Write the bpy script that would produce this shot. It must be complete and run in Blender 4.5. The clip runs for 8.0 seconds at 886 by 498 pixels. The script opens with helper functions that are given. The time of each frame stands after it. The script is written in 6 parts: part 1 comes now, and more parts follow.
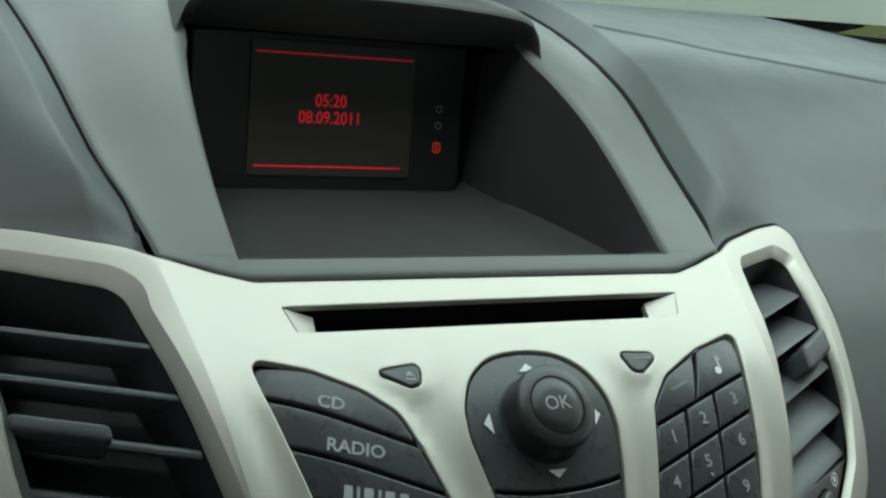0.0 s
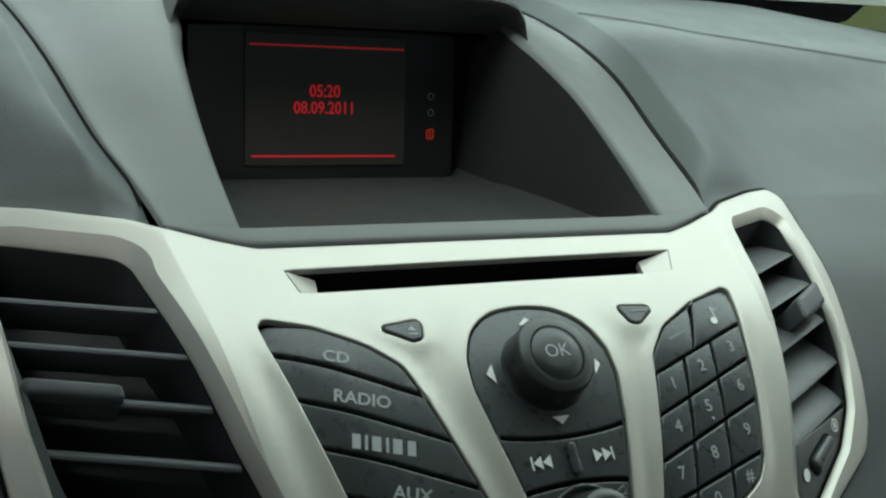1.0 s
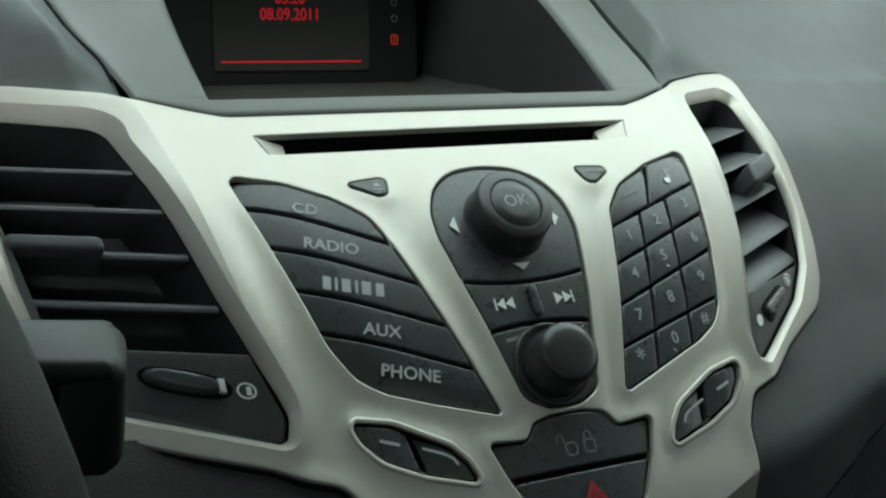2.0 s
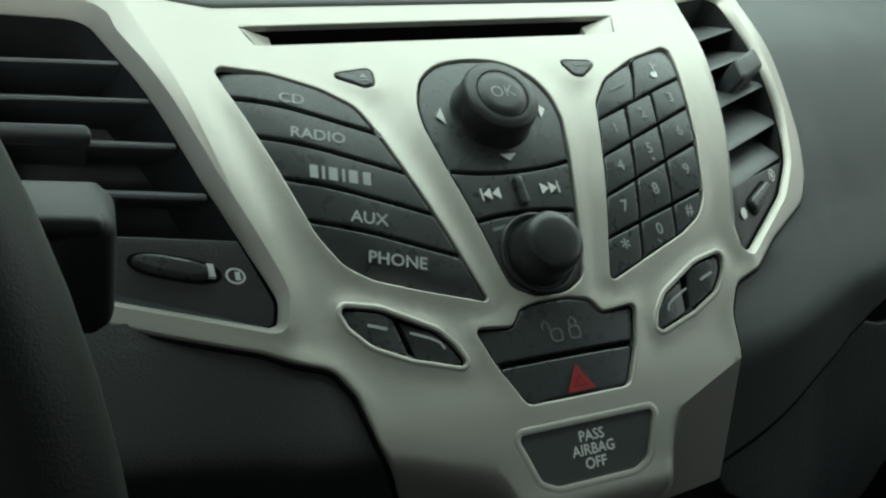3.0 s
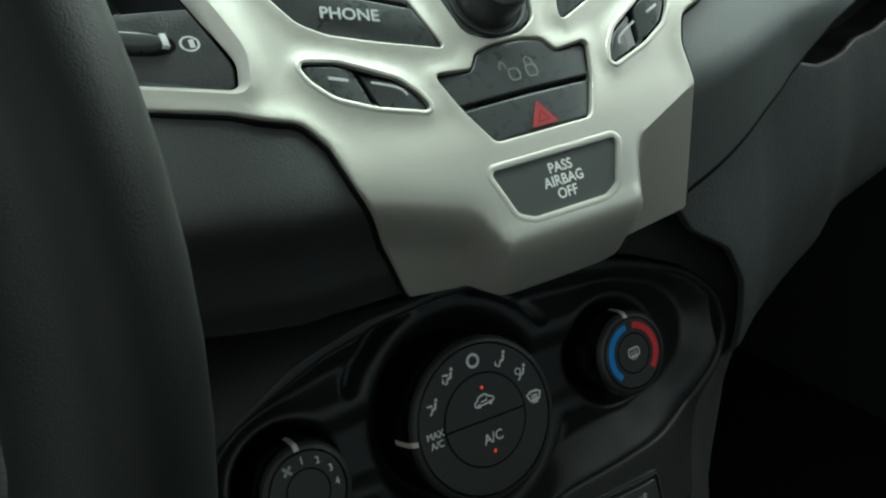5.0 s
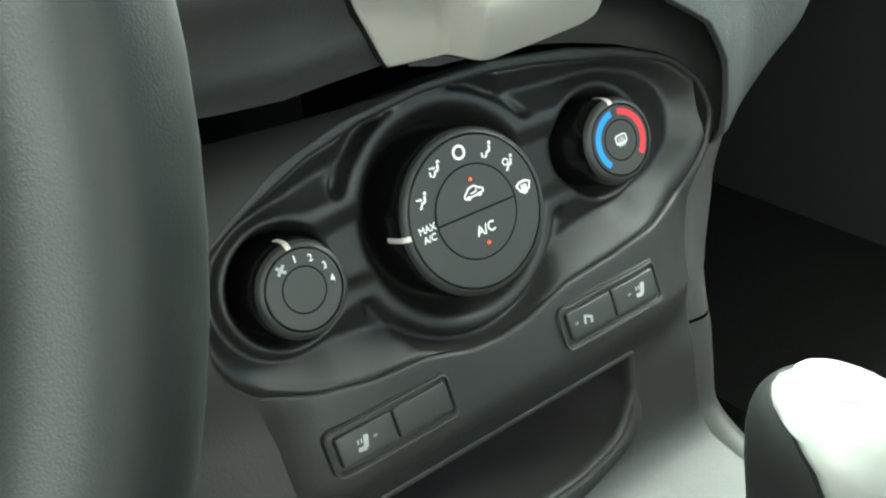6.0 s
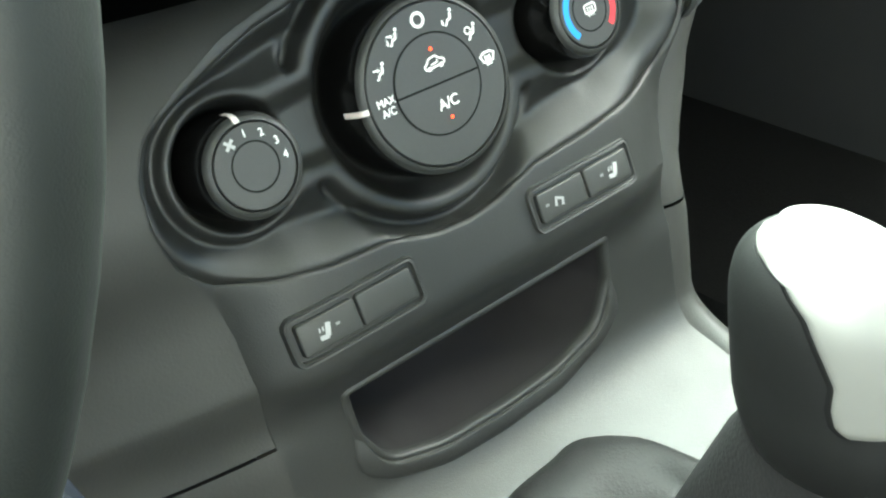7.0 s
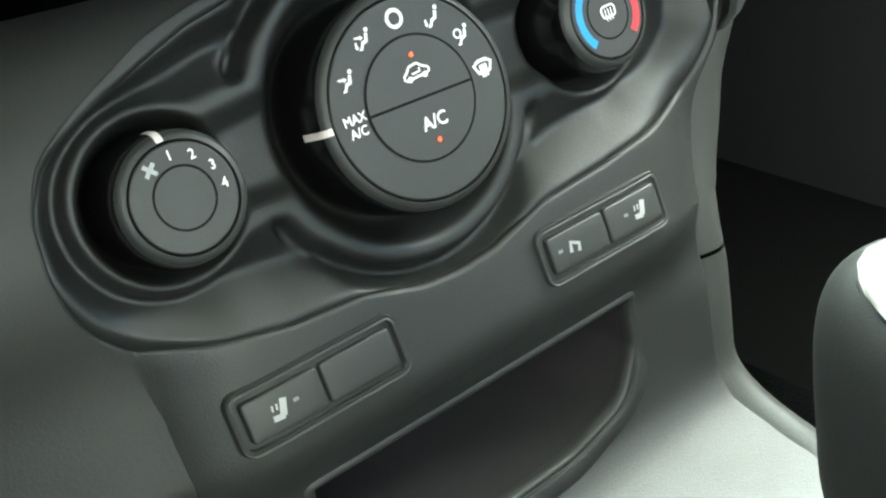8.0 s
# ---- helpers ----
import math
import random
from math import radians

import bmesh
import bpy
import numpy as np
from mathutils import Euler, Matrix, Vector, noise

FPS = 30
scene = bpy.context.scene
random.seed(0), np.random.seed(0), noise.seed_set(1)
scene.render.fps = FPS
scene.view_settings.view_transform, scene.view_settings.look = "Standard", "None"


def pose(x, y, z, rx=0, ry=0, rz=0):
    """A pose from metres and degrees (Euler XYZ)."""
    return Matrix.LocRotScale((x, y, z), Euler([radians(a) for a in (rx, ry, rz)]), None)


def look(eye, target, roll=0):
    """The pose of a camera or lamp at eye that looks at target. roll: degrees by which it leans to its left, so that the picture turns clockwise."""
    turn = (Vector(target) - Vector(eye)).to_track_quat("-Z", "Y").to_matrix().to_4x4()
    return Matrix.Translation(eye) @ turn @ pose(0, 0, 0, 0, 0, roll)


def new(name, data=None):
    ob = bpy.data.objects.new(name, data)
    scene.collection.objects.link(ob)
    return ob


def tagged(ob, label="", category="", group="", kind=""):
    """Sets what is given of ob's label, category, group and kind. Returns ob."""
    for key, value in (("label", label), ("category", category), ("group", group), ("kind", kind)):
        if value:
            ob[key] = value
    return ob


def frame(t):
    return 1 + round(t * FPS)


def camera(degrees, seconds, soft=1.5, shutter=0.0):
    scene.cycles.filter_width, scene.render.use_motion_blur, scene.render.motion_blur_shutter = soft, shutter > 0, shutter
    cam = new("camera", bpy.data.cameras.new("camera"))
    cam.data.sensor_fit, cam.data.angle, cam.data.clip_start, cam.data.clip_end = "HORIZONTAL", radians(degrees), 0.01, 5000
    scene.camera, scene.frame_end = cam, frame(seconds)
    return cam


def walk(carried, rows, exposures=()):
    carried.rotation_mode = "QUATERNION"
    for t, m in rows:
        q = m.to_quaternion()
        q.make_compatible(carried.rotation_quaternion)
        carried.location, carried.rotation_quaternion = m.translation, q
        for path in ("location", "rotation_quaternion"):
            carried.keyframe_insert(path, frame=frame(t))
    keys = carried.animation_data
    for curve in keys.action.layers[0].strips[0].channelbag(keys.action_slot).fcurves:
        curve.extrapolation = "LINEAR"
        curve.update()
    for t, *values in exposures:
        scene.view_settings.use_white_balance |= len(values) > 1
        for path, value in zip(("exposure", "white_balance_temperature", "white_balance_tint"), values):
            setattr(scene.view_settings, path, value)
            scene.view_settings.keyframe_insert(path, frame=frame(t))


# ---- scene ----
from mathutils.geometry import delaunay_2d_cdt

cam = camera(42.8, 8.0, soft=2.3)
PATH = [
    (0, (-0.188, 0.15, 1.13), (0.685, 1.87, 0.602), 7.1),
    (0.5, (-0.19, 0.144, 1.127), (0.623, 1.922, 0.707), 4.3),
    (1, (-0.191, 0.134, 1.109), (0.679, 1.872, 0.637), 4.3),
    (1.5, (-0.19, 0.113, 1.085), (0.634, 1.885, 0.662), 0.9),
    (2, (-0.195, 0.105, 1.073), (0.698, 1.823, 0.572), 2.2),
    (2.2, (-0.195, 0.101, 1.069), (0.697, 1.812, 0.545), 1.9),
    (3.3, (-0.199, 0.097, 1.056), (0.708, 1.76, 0.415), 1.9),
    (3.5, (-0.201, 0.095, 1.051), (0.722, 1.752, 0.419), 1.1),
    (4, (-0.204, 0.096, 1.049), (0.727, 1.738, 0.388), 1.2),
    (4.3, (-0.21, 0.091, 1.04), (0.743, 1.709, 0.351), 0.4),
    (4.5, (-0.211, 0.091, 1.039), (0.74, 1.688, 0.3), -0.7),
    (5, (-0.215, 0.087, 1.022), (0.741, 1.646, 0.212), -4.1),
    (5.2, (-0.219, 0.084, 1.016), (0.745, 1.615, 0.164), -5.1),
    (6.3, (-0.2279, 0.0794, 0.9747), (0.6708, 1.5401, -0.0542), -9.1),
    (6.5, (-0.2303, 0.0863, 0.9719), (0.6675, 1.5242, -0.0895), -8.9),
    (7, (-0.2206, 0.0877, 0.9483), (0.6933, 1.5083, -0.1226), -9.9),
    (7.5, (-0.2104, 0.1045, 0.9356), (0.7266, 1.5298, -0.1089), -9.7),
    (8, (-0.1762, 0.1427, 0.8943), (0.7731, 1.6237, -0.0573), -10.5),
]
# ---- light and exposure ----
EXPO = [(0.0, -0.15, 6050, -2), (2.0, -0.10, 6100, -1), (3.5, 0.10, 6150, -6), (4.5, 0.75, 6100, -2), (5.0, 1.47, 6100, -5), (5.2, 1.6, 6200, -7), (6.3, 5.05, 6350, -3), (7.5, 4.95, 6350, -3), (8.0, 4.75, 6350, -3)]
walk(cam, [(t, look(eye, target, roll)) for t, eye, target, roll in PATH], EXPO)

world = bpy.data.worlds.new("world")
scene.world = world
world.use_nodes = True
wn = world.node_tree
sky = wn.nodes.new("ShaderNodeTexSky")
sky.sky_type = "NISHITA"
sky.sun_disc = False
sky.sun_elevation, sky.sun_rotation = radians(48), radians(-60)
wn.nodes["Background"].inputs["Strength"].default_value = 0.035
wn.links.new(sky.outputs["Color"], wn.nodes["Background"].inputs["Color"])
sun = new("sun", bpy.data.lights.new("sun", "SUN"))
sun.data.energy, sun.data.angle, sun.data.color = 1.2, radians(20), (1.0, 0.97, 0.92)
sun.matrix_world = look((0, 0, 5), (2.2, 2.2, 1.0))


def window_light(name, eye, target, w, h, power, colour=(0.90, 1.0, 0.93)):
    """Sky light that comes in through one of the car's windows."""
    la = bpy.data.lights.new(name, "AREA")
    la.shape, la.size, la.size_y, la.energy, la.color = "RECTANGLE", w, h, power, colour
    ob = new(name, la)
    ob.matrix_world = look(eye, target)
    return ob


window_light("windscreen_light", (0.24, 0.58, 1.309), (0.24, 0.124, 0.419), 0.82, 0.58, 5.3)
window_light("driver_window_light", (-0.74, 0.0, 1.22), (0.0, 0.25, 0.95), 0.95, 0.38, 0.9, (1.0, 0.96, 0.86))
window_light("passenger_window_light", (0.74, 0.30, 1.20), (0.0, 0.20, 0.62), 0.80, 0.36, 1.15, (1.0, 0.97, 0.88))
window_light("rear_window_light", (0, -1.9, 1.25), (0.0, 0.3, 0.9), 1.1, 0.45, 1.3, (1.0, 0.95, 0.84))


# ---- materials ----
def material(name, colour, rough=0.5, metal=0.0, vary=0.12, scale=40.0, bump=0.0, bump_scale=900.0, rough_vary=0.08, coat=0.0, spec=0.5):
    m = bpy.data.materials.new(name)
    m.use_nodes = True
    nt = m.node_tree
    b = nt.nodes["Principled BSDF"]
    geo = nt.nodes.new("ShaderNodeTexCoord")
    n1 = nt.nodes.new("ShaderNodeTexNoise")
    n1.inputs["Scale"].default_value, n1.inputs["Detail"].default_value = scale, 5.0
    nt.links.new(geo.outputs["Object"], n1.inputs["Vector"])
    mix = nt.nodes.new("ShaderNodeMix")
    mix.data_type = "RGBA"
    mix.inputs[6].default_value = (*[c * (1 - vary) for c in colour], 1)
    mix.inputs[7].default_value = (*[min(1, c * (1 + vary)) for c in colour], 1)
    nt.links.new(n1.outputs["Fac"], mix.inputs[0])
    nt.links.new(mix.outputs[2], b.inputs["Base Color"])
    mr = nt.nodes.new("ShaderNodeMapRange")
    mr.inputs["To Min"].default_value, mr.inputs["To Max"].default_value = max(0.02, rough - rough_vary), rough + rough_vary
    n2 = nt.nodes.new("ShaderNodeTexNoise")
    n2.inputs["Scale"].default_value, n2.inputs["Detail"].default_value = scale * 3.7, 4.0
    nt.links.new(geo.outputs["Object"], n2.inputs["Vector"])
    nt.links.new(n2.outputs["Fac"], mr.inputs["Value"])
    nt.links.new(mr.outputs["Result"], b.inputs["Roughness"])
    b.inputs["Metallic"].default_value = metal
    b.inputs["Coat Weight"].default_value = coat
    b.inputs["Specular IOR Level"].default_value = spec
    if bump:
        v = nt.nodes.new("ShaderNodeTexVoronoi")
        v.inputs["Scale"].default_value = bump_scale
        nt.links.new(geo.outputs["Object"], v.inputs["Vector"])
        n3 = nt.nodes.new("ShaderNodeTexNoise")
        n3.inputs["Scale"].default_value, n3.inputs["Detail"].default_value = bump_scale * 0.6, 3.0
        nt.links.new(geo.outputs["Object"], n3.inputs["Vector"])
        add = nt.nodes.new("ShaderNodeMath")
        add.operation = "ADD"
        nt.links.new(v.outputs["Distance"], add.inputs[0])
        nt.links.new(n3.outputs["Fac"], add.inputs[1])
        bp = nt.nodes.new("ShaderNodeBump")
        bp.inputs["Strength"].default_value, bp.inputs["Distance"].default_value = bump, 0.0004
        nt.links.new(add.outputs[0], bp.inputs["Height"])
        nt.links.new(bp.outputs["Normal"], b.inputs["Normal"])
    return m


def glow(name, colour, strength):
    m = bpy.data.materials.new(name)
    m.use_nodes = True
    b = m.node_tree.nodes["Principled BSDF"]
    b.inputs["Base Color"].default_value = (*[c * 0.3 for c in colour], 1)
    b.inputs["Emission Color"].default_value = (*colour, 1)
    b.inputs["Emission Strength"].default_value = strength
    return m


def brushed(name, colour, rough, metal):
    """Satin silver paint with a fine streak across."""
    m = material(name, colour, rough, metal, 0.03, 30, 0.0)
    nt = m.node_tree
    b = nt.nodes["Principled BSDF"]
    tc = nt.nodes.new("ShaderNodeTexCoord")
    mp = nt.nodes.new("ShaderNodeMapping")
    mp.inputs["Scale"].default_value = (60, 2600, 2600)
    no = nt.nodes.new("ShaderNodeTexNoise")
    no.inputs["Scale"].default_value, no.inputs["Detail"].default_value = 1.0, 3.0
    bp = nt.nodes.new("ShaderNodeBump")
    bp.inputs["Strength"].default_value, bp.inputs["Distance"].default_value = 0.22, 0.0002
    nt.links.new(tc.outputs["Object"], mp.inputs["Vector"])
    nt.links.new(mp.outputs["Vector"], no.inputs["Vector"])
    nt.links.new(no.outputs["Fac"], bp.inputs["Height"])
    nt.links.new(bp.outputs["Normal"], b.inputs["Normal"])
    return m


SILVER = brushed("silver_paint", (0.44, 0.418, 0.376), 0.38, 0.40)
PAD = material("soft_dash_plastic", (0.054, 0.060, 0.060), 0.52, 0, 0.10, 12, 0.17, 1800, spec=0.45)
# pad plastic darkened to stand for shade in the moulded line
SHADED_PAD = material("shaded_pad_plastic", (0.034, 0.037, 0.037), 0.6, 0, 0.10, 12, 0.1, 1800, spec=0.3)
TRIM = material("smooth_dash_plastic", (0.095, 0.098, 0.095), 0.50, 0, 0.08, 15, 0.12, 1800, spec=0.45)
LID = material("grained_lid_plastic", (0.046, 0.050, 0.051), 0.50, 0, 0.12, 20, 0.45, 700)
DARK = material("charcoal_plastic", (0.032, 0.033, 0.033), 0.48, 0, 0.12, 20, 0.25, 1500)
FASCIA = material("console_plastic", (0.0150, 0.0155, 0.0145), 0.50, 0, 0.12, 18, 0.16, 1700, spec=0.5)
# console plastic again, darkened for the shade in the knob recess
RECESSED = material("shaded_recess_plastic", (0.0125, 0.0129, 0.0121), 0.46, 0, 0.10, 18, 0.12, 1700, spec=0.47)
KNOBFACE = material("knob_face_plastic", (0.025, 0.026, 0.0245), 0.48, 0, 0.08, 25, 0.12, 2200, spec=0.45)
SIDE = material("console_side_plastic", (0.025, 0.025, 0.023), 0.58, 0, 0.08, 15, 0.12, 900, spec=0.4)
BUTTON = material("button_rubber", (0.041, 0.044, 0.045), 0.29, 0, 0.08, 60, 0.08, 2500)
LAMPGREY = material("lamp_plate_plastic", (0.055, 0.058, 0.054), 0.42, 0, 0.06, 60, 0.06, 2500)
CONTROL = material("control_rubber", (0.020, 0.0215, 0.0215), 0.34, 0, 0.08, 60, 0.08, 2500)
STALK = material("stalk_plastic", (0.010, 0.0105, 0.0105), 0.5, 0, 0.1, 20, 0.05, 1500, spec=0.35)
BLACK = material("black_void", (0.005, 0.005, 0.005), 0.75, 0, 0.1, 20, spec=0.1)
GLOSS = material("gloss_black", (0.005, 0.005, 0.005), 0.13, 0, 0.05, 20, 0.22, 240, spec=0.5)
VENTBACK = material("vent_housing_plastic", (0.030, 0.031, 0.033), 0.6, 0, 0.1, 30, 0.1, 1500, spec=0.3)
SLATS = material("vent_plastic", (0.058, 0.061, 0.064), 0.46, 0, 0.1, 40, 0.1, 2000)
PRINT = material("white_print", (0.70, 0.70, 0.68), 0.5, 0, 0.04, 300)
GREYPRINT = material("grey_print", (0.33, 0.335, 0.335), 0.5, 0, 0.06, 400)
KEYPRINT = material("key_print", (0.30, 0.305, 0.305), 0.5, 0, 0.06, 400)
FAINT = material("faint_print", (0.17, 0.175, 0.175), 0.5, 0, 0.06, 400)
RED = material("red_print", (0.30, 0.018, 0.022), 0.45, 0, 0.05, 200)
BLUE = material("blue_print", (0.01, 0.22, 0.62), 0.45, 0, 0.05, 200)
HEATRED = material("heat_red_print", (0.62, 0.02, 0.03), 0.45, 0, 0.05, 200)
POINTER = material("pointer_white", (0.75, 0.66, 0.62), 0.3, 0, 0.04, 100)
LED = glow("amber_led", (1.0, 0.06, 0.01), 0.20)
DISPLAYRED = glow("display_red", (1.0, 0.012, 0.03), 0.24)
DISPLAYDIM = glow("display_red_dim", (1.0, 0.02, 0.03), 0.11)
BINFLOOR = material("bin_floor_plastic", (0.030, 0.030, 0.029), 0.45, 0, 0.08, 15, 0.12, 1800)
HOOD = material("hood_plastic", (0.060, 0.061, 0.059), 0.55, 0, 0.08, 15, 0.2, 1500, spec=0.4)
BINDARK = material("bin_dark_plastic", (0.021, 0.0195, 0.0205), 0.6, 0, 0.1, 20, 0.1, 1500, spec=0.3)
SCREEN = material("screen_glass", (0.032, 0.028, 0.024), 0.16, 0, 0.05, 5, spec=0.25)
SCREENBACK = material("display_bezel", (0.010, 0.010, 0.010), 0.30, 0, 0.05, 5, spec=0.3)
LEATHER = material("wheel_leather", (0.0078, 0.0090, 0.0082), 0.46, 0, 0.10, 25, 0.10, 2200, spec=0.29)
BOOT = material("boot_leather", (0.013, 0.013, 0.013), 0.5, 0, 0.25, 30, 0.4, 700, spec=0.14)
KNOB = material("knob_plastic", (0.0055, 0.0058, 0.0055), 0.55, 0, 0.1, 40, 0.1, 2000, spec=0.22)
CHROME = material("satin_cap", (0.135, 0.135, 0.124), 0.42, 0.15, 0.03, 40)
PAPER = material("white_paper", (0.52, 0.54, 0.50), 0.75, 0, 0.03, 15)
TAG = material("blue_tag", (0.004, 0.005, 0.008), 0.8, 0, 0.3, 60, spec=0.1)
TAGWHITE = material("pale_tag", (0.010, 0.011, 0.014), 0.8, 0, 0.3, 120, spec=0.1)
CLOTH = material("seat_cloth", (0.05, 0.05, 0.052), 0.9, 0, 0.2, 60, 0.5, 600)
LINER = material("headliner", (0.55, 0.55, 0.52), 0.9, 0, 0.05, 60)
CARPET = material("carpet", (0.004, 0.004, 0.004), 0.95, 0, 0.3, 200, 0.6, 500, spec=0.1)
BODY = material("car_paint", (0.25, 0.27, 0.28), 0.3, 0.3, 0.03, 10, coat=0.5)


# ---- helpers for shapes ----
def part(name, bm, mat, parent=None, label="", sharp=38, smooth=True, even=False):
    bmesh.ops.recalc_face_normals(bm, faces=bm.faces)
    me = bpy.data.meshes.new(name)
    bm.to_mesh(me)
    bm.free()
    me.materials.append(mat)
    if smooth:
        for p in me.polygons:
            p.use_smooth = True
        me.set_sharp_from_angle(angle=radians(sharp))
    ob = new(name, me)
    ob.parent = parent
    if even:
        wnm = ob.modifiers.new("even_normals", "WEIGHTED_NORMAL")
        wnm.keep_sharp, wnm.weight = True, 90
    if label:
        ob["label"] = label
    return ob


def thing(name, label, category, group="", at=(0, 0, 0), kind=""):
    ob = new(name)
    ob.empty_display_size = 0.02
    return tagged(ob, label, category, group, kind)


def rounded(pts, n=5):
    """A polygon whose corners (x, y, radius) are rounded."""
    out, k = [], len(pts)
    for i in range(k):
        p, q, r = Vector(pts[i - 1][:2]), Vector(pts[i][:2]), Vector(pts[(i + 1) % k][:2])
        rad = pts[i][2] if len(pts[i]) > 2 else 0
        a, b = p - q, r - q
        la, lb = a.length, b.length
        if rad <= 0 or la < 1e-6 or lb < 1e-6:
            out.append((q.x, q.y))
            continue
        a, b = a / la, b / lb
        ang = math.acos(max(-1, min(1, a.dot(b))))
        if ang > 3.10:
            out.append((q.x, q.y))
            continue
        d = min(rad / math.tan(ang / 2), la * 0.48, lb * 0.48)
        rr = d * math.tan(ang / 2)
        mid = (a + b).normalized()
        c = q + mid * (rr / math.sin(ang / 2))
        s, e = q + a * d - c, q + b * d - c
        sweep = math.atan2(s.x * e.y - s.y * e.x, s.dot(e))
        for j in range(n + 1):
            t = sweep * j / n
            out.append((c.x + s.x * math.cos(t) - s.y * math.sin(t), c.y + s.x * math.sin(t) + s.y * math.cos(t)))
    return out


def area2(p):
    return sum(p[i - 1][0] * p[i][1] - p[i][0] * p[i - 1][1] for i in range(len(p)))


def dense(poly, step):
    """The polygon with long edges split, its turn made counter-clockwise."""
    if area2(poly) < 0:
        poly = poly[::-1]
    out = []
    for i in range(len(poly)):
        a, b = poly[i], poly[(i + 1) % len(poly)]
        n = max(1, int(math.hypot(b[0] - a[0], b[1] - a[1]) / step))
        out += [(a[0] + (b[0] - a[0]) * j / n, a[1] + (b[1] - a[1]) * j / n) for j in range(n)]
    clean = [p for i, p in enumerate(out) if math.hypot(p[0] - out[i - 1][0], p[1] - out[i - 1][1]) > 1e-4]
    return clean


def inset(poly, d):
    """A counter-clockwise polygon moved inwards by d."""
    out, k = [], len(poly)
    for i in range(k):
        p, q, r = Vector(poly[i - 1]), Vector(poly[i]), Vector(poly[(i + 1) % k])
        a, b = (q - p).normalized(), (r - q).normalized()
        n = Vector((-a.y - b.y, a.x + b.x))
        n = n.normalized() if n.length > 1e-6 else Vector((-a.y, a.x))
        c = max(0.45, n.dot(Vector((-a.y, a.x))))
        w = d(q.x, q.y) if callable(d) else d
        out.append((q.x + n.x * w / c, q.y + n.y * w / c))
    return out


def inside(pts, poly):
    """Which of the points (array) lie in the polygon."""
    x, y = pts[:, 0], pts[:, 1]
    res = np.zeros(len(pts), bool)
    for i in range(len(poly)):
        (x1, y1), (x2, y2) = poly[i - 1], poly[i]
        if y1 != y2:
            res ^= ((y1 > y) != (y2 > y)) & (x < (x2 - x1) * (y - y1) / (y2 - y1) + x1)
    return res


def edge_distance(pts, loops):
    best = np.full(len(pts), 1e9)
    for poly in loops:
        for i in range(len(poly)):
            a, b = np.array(poly[i - 1]), np.array(poly[i])
            d = b - a
            t = np.clip(((pts - a) @ d) / max(1e-12, d @ d), 0, 1)
            best = np.minimum(best, np.hypot(*(pts - a - t[:, None] * d).T))
    return best


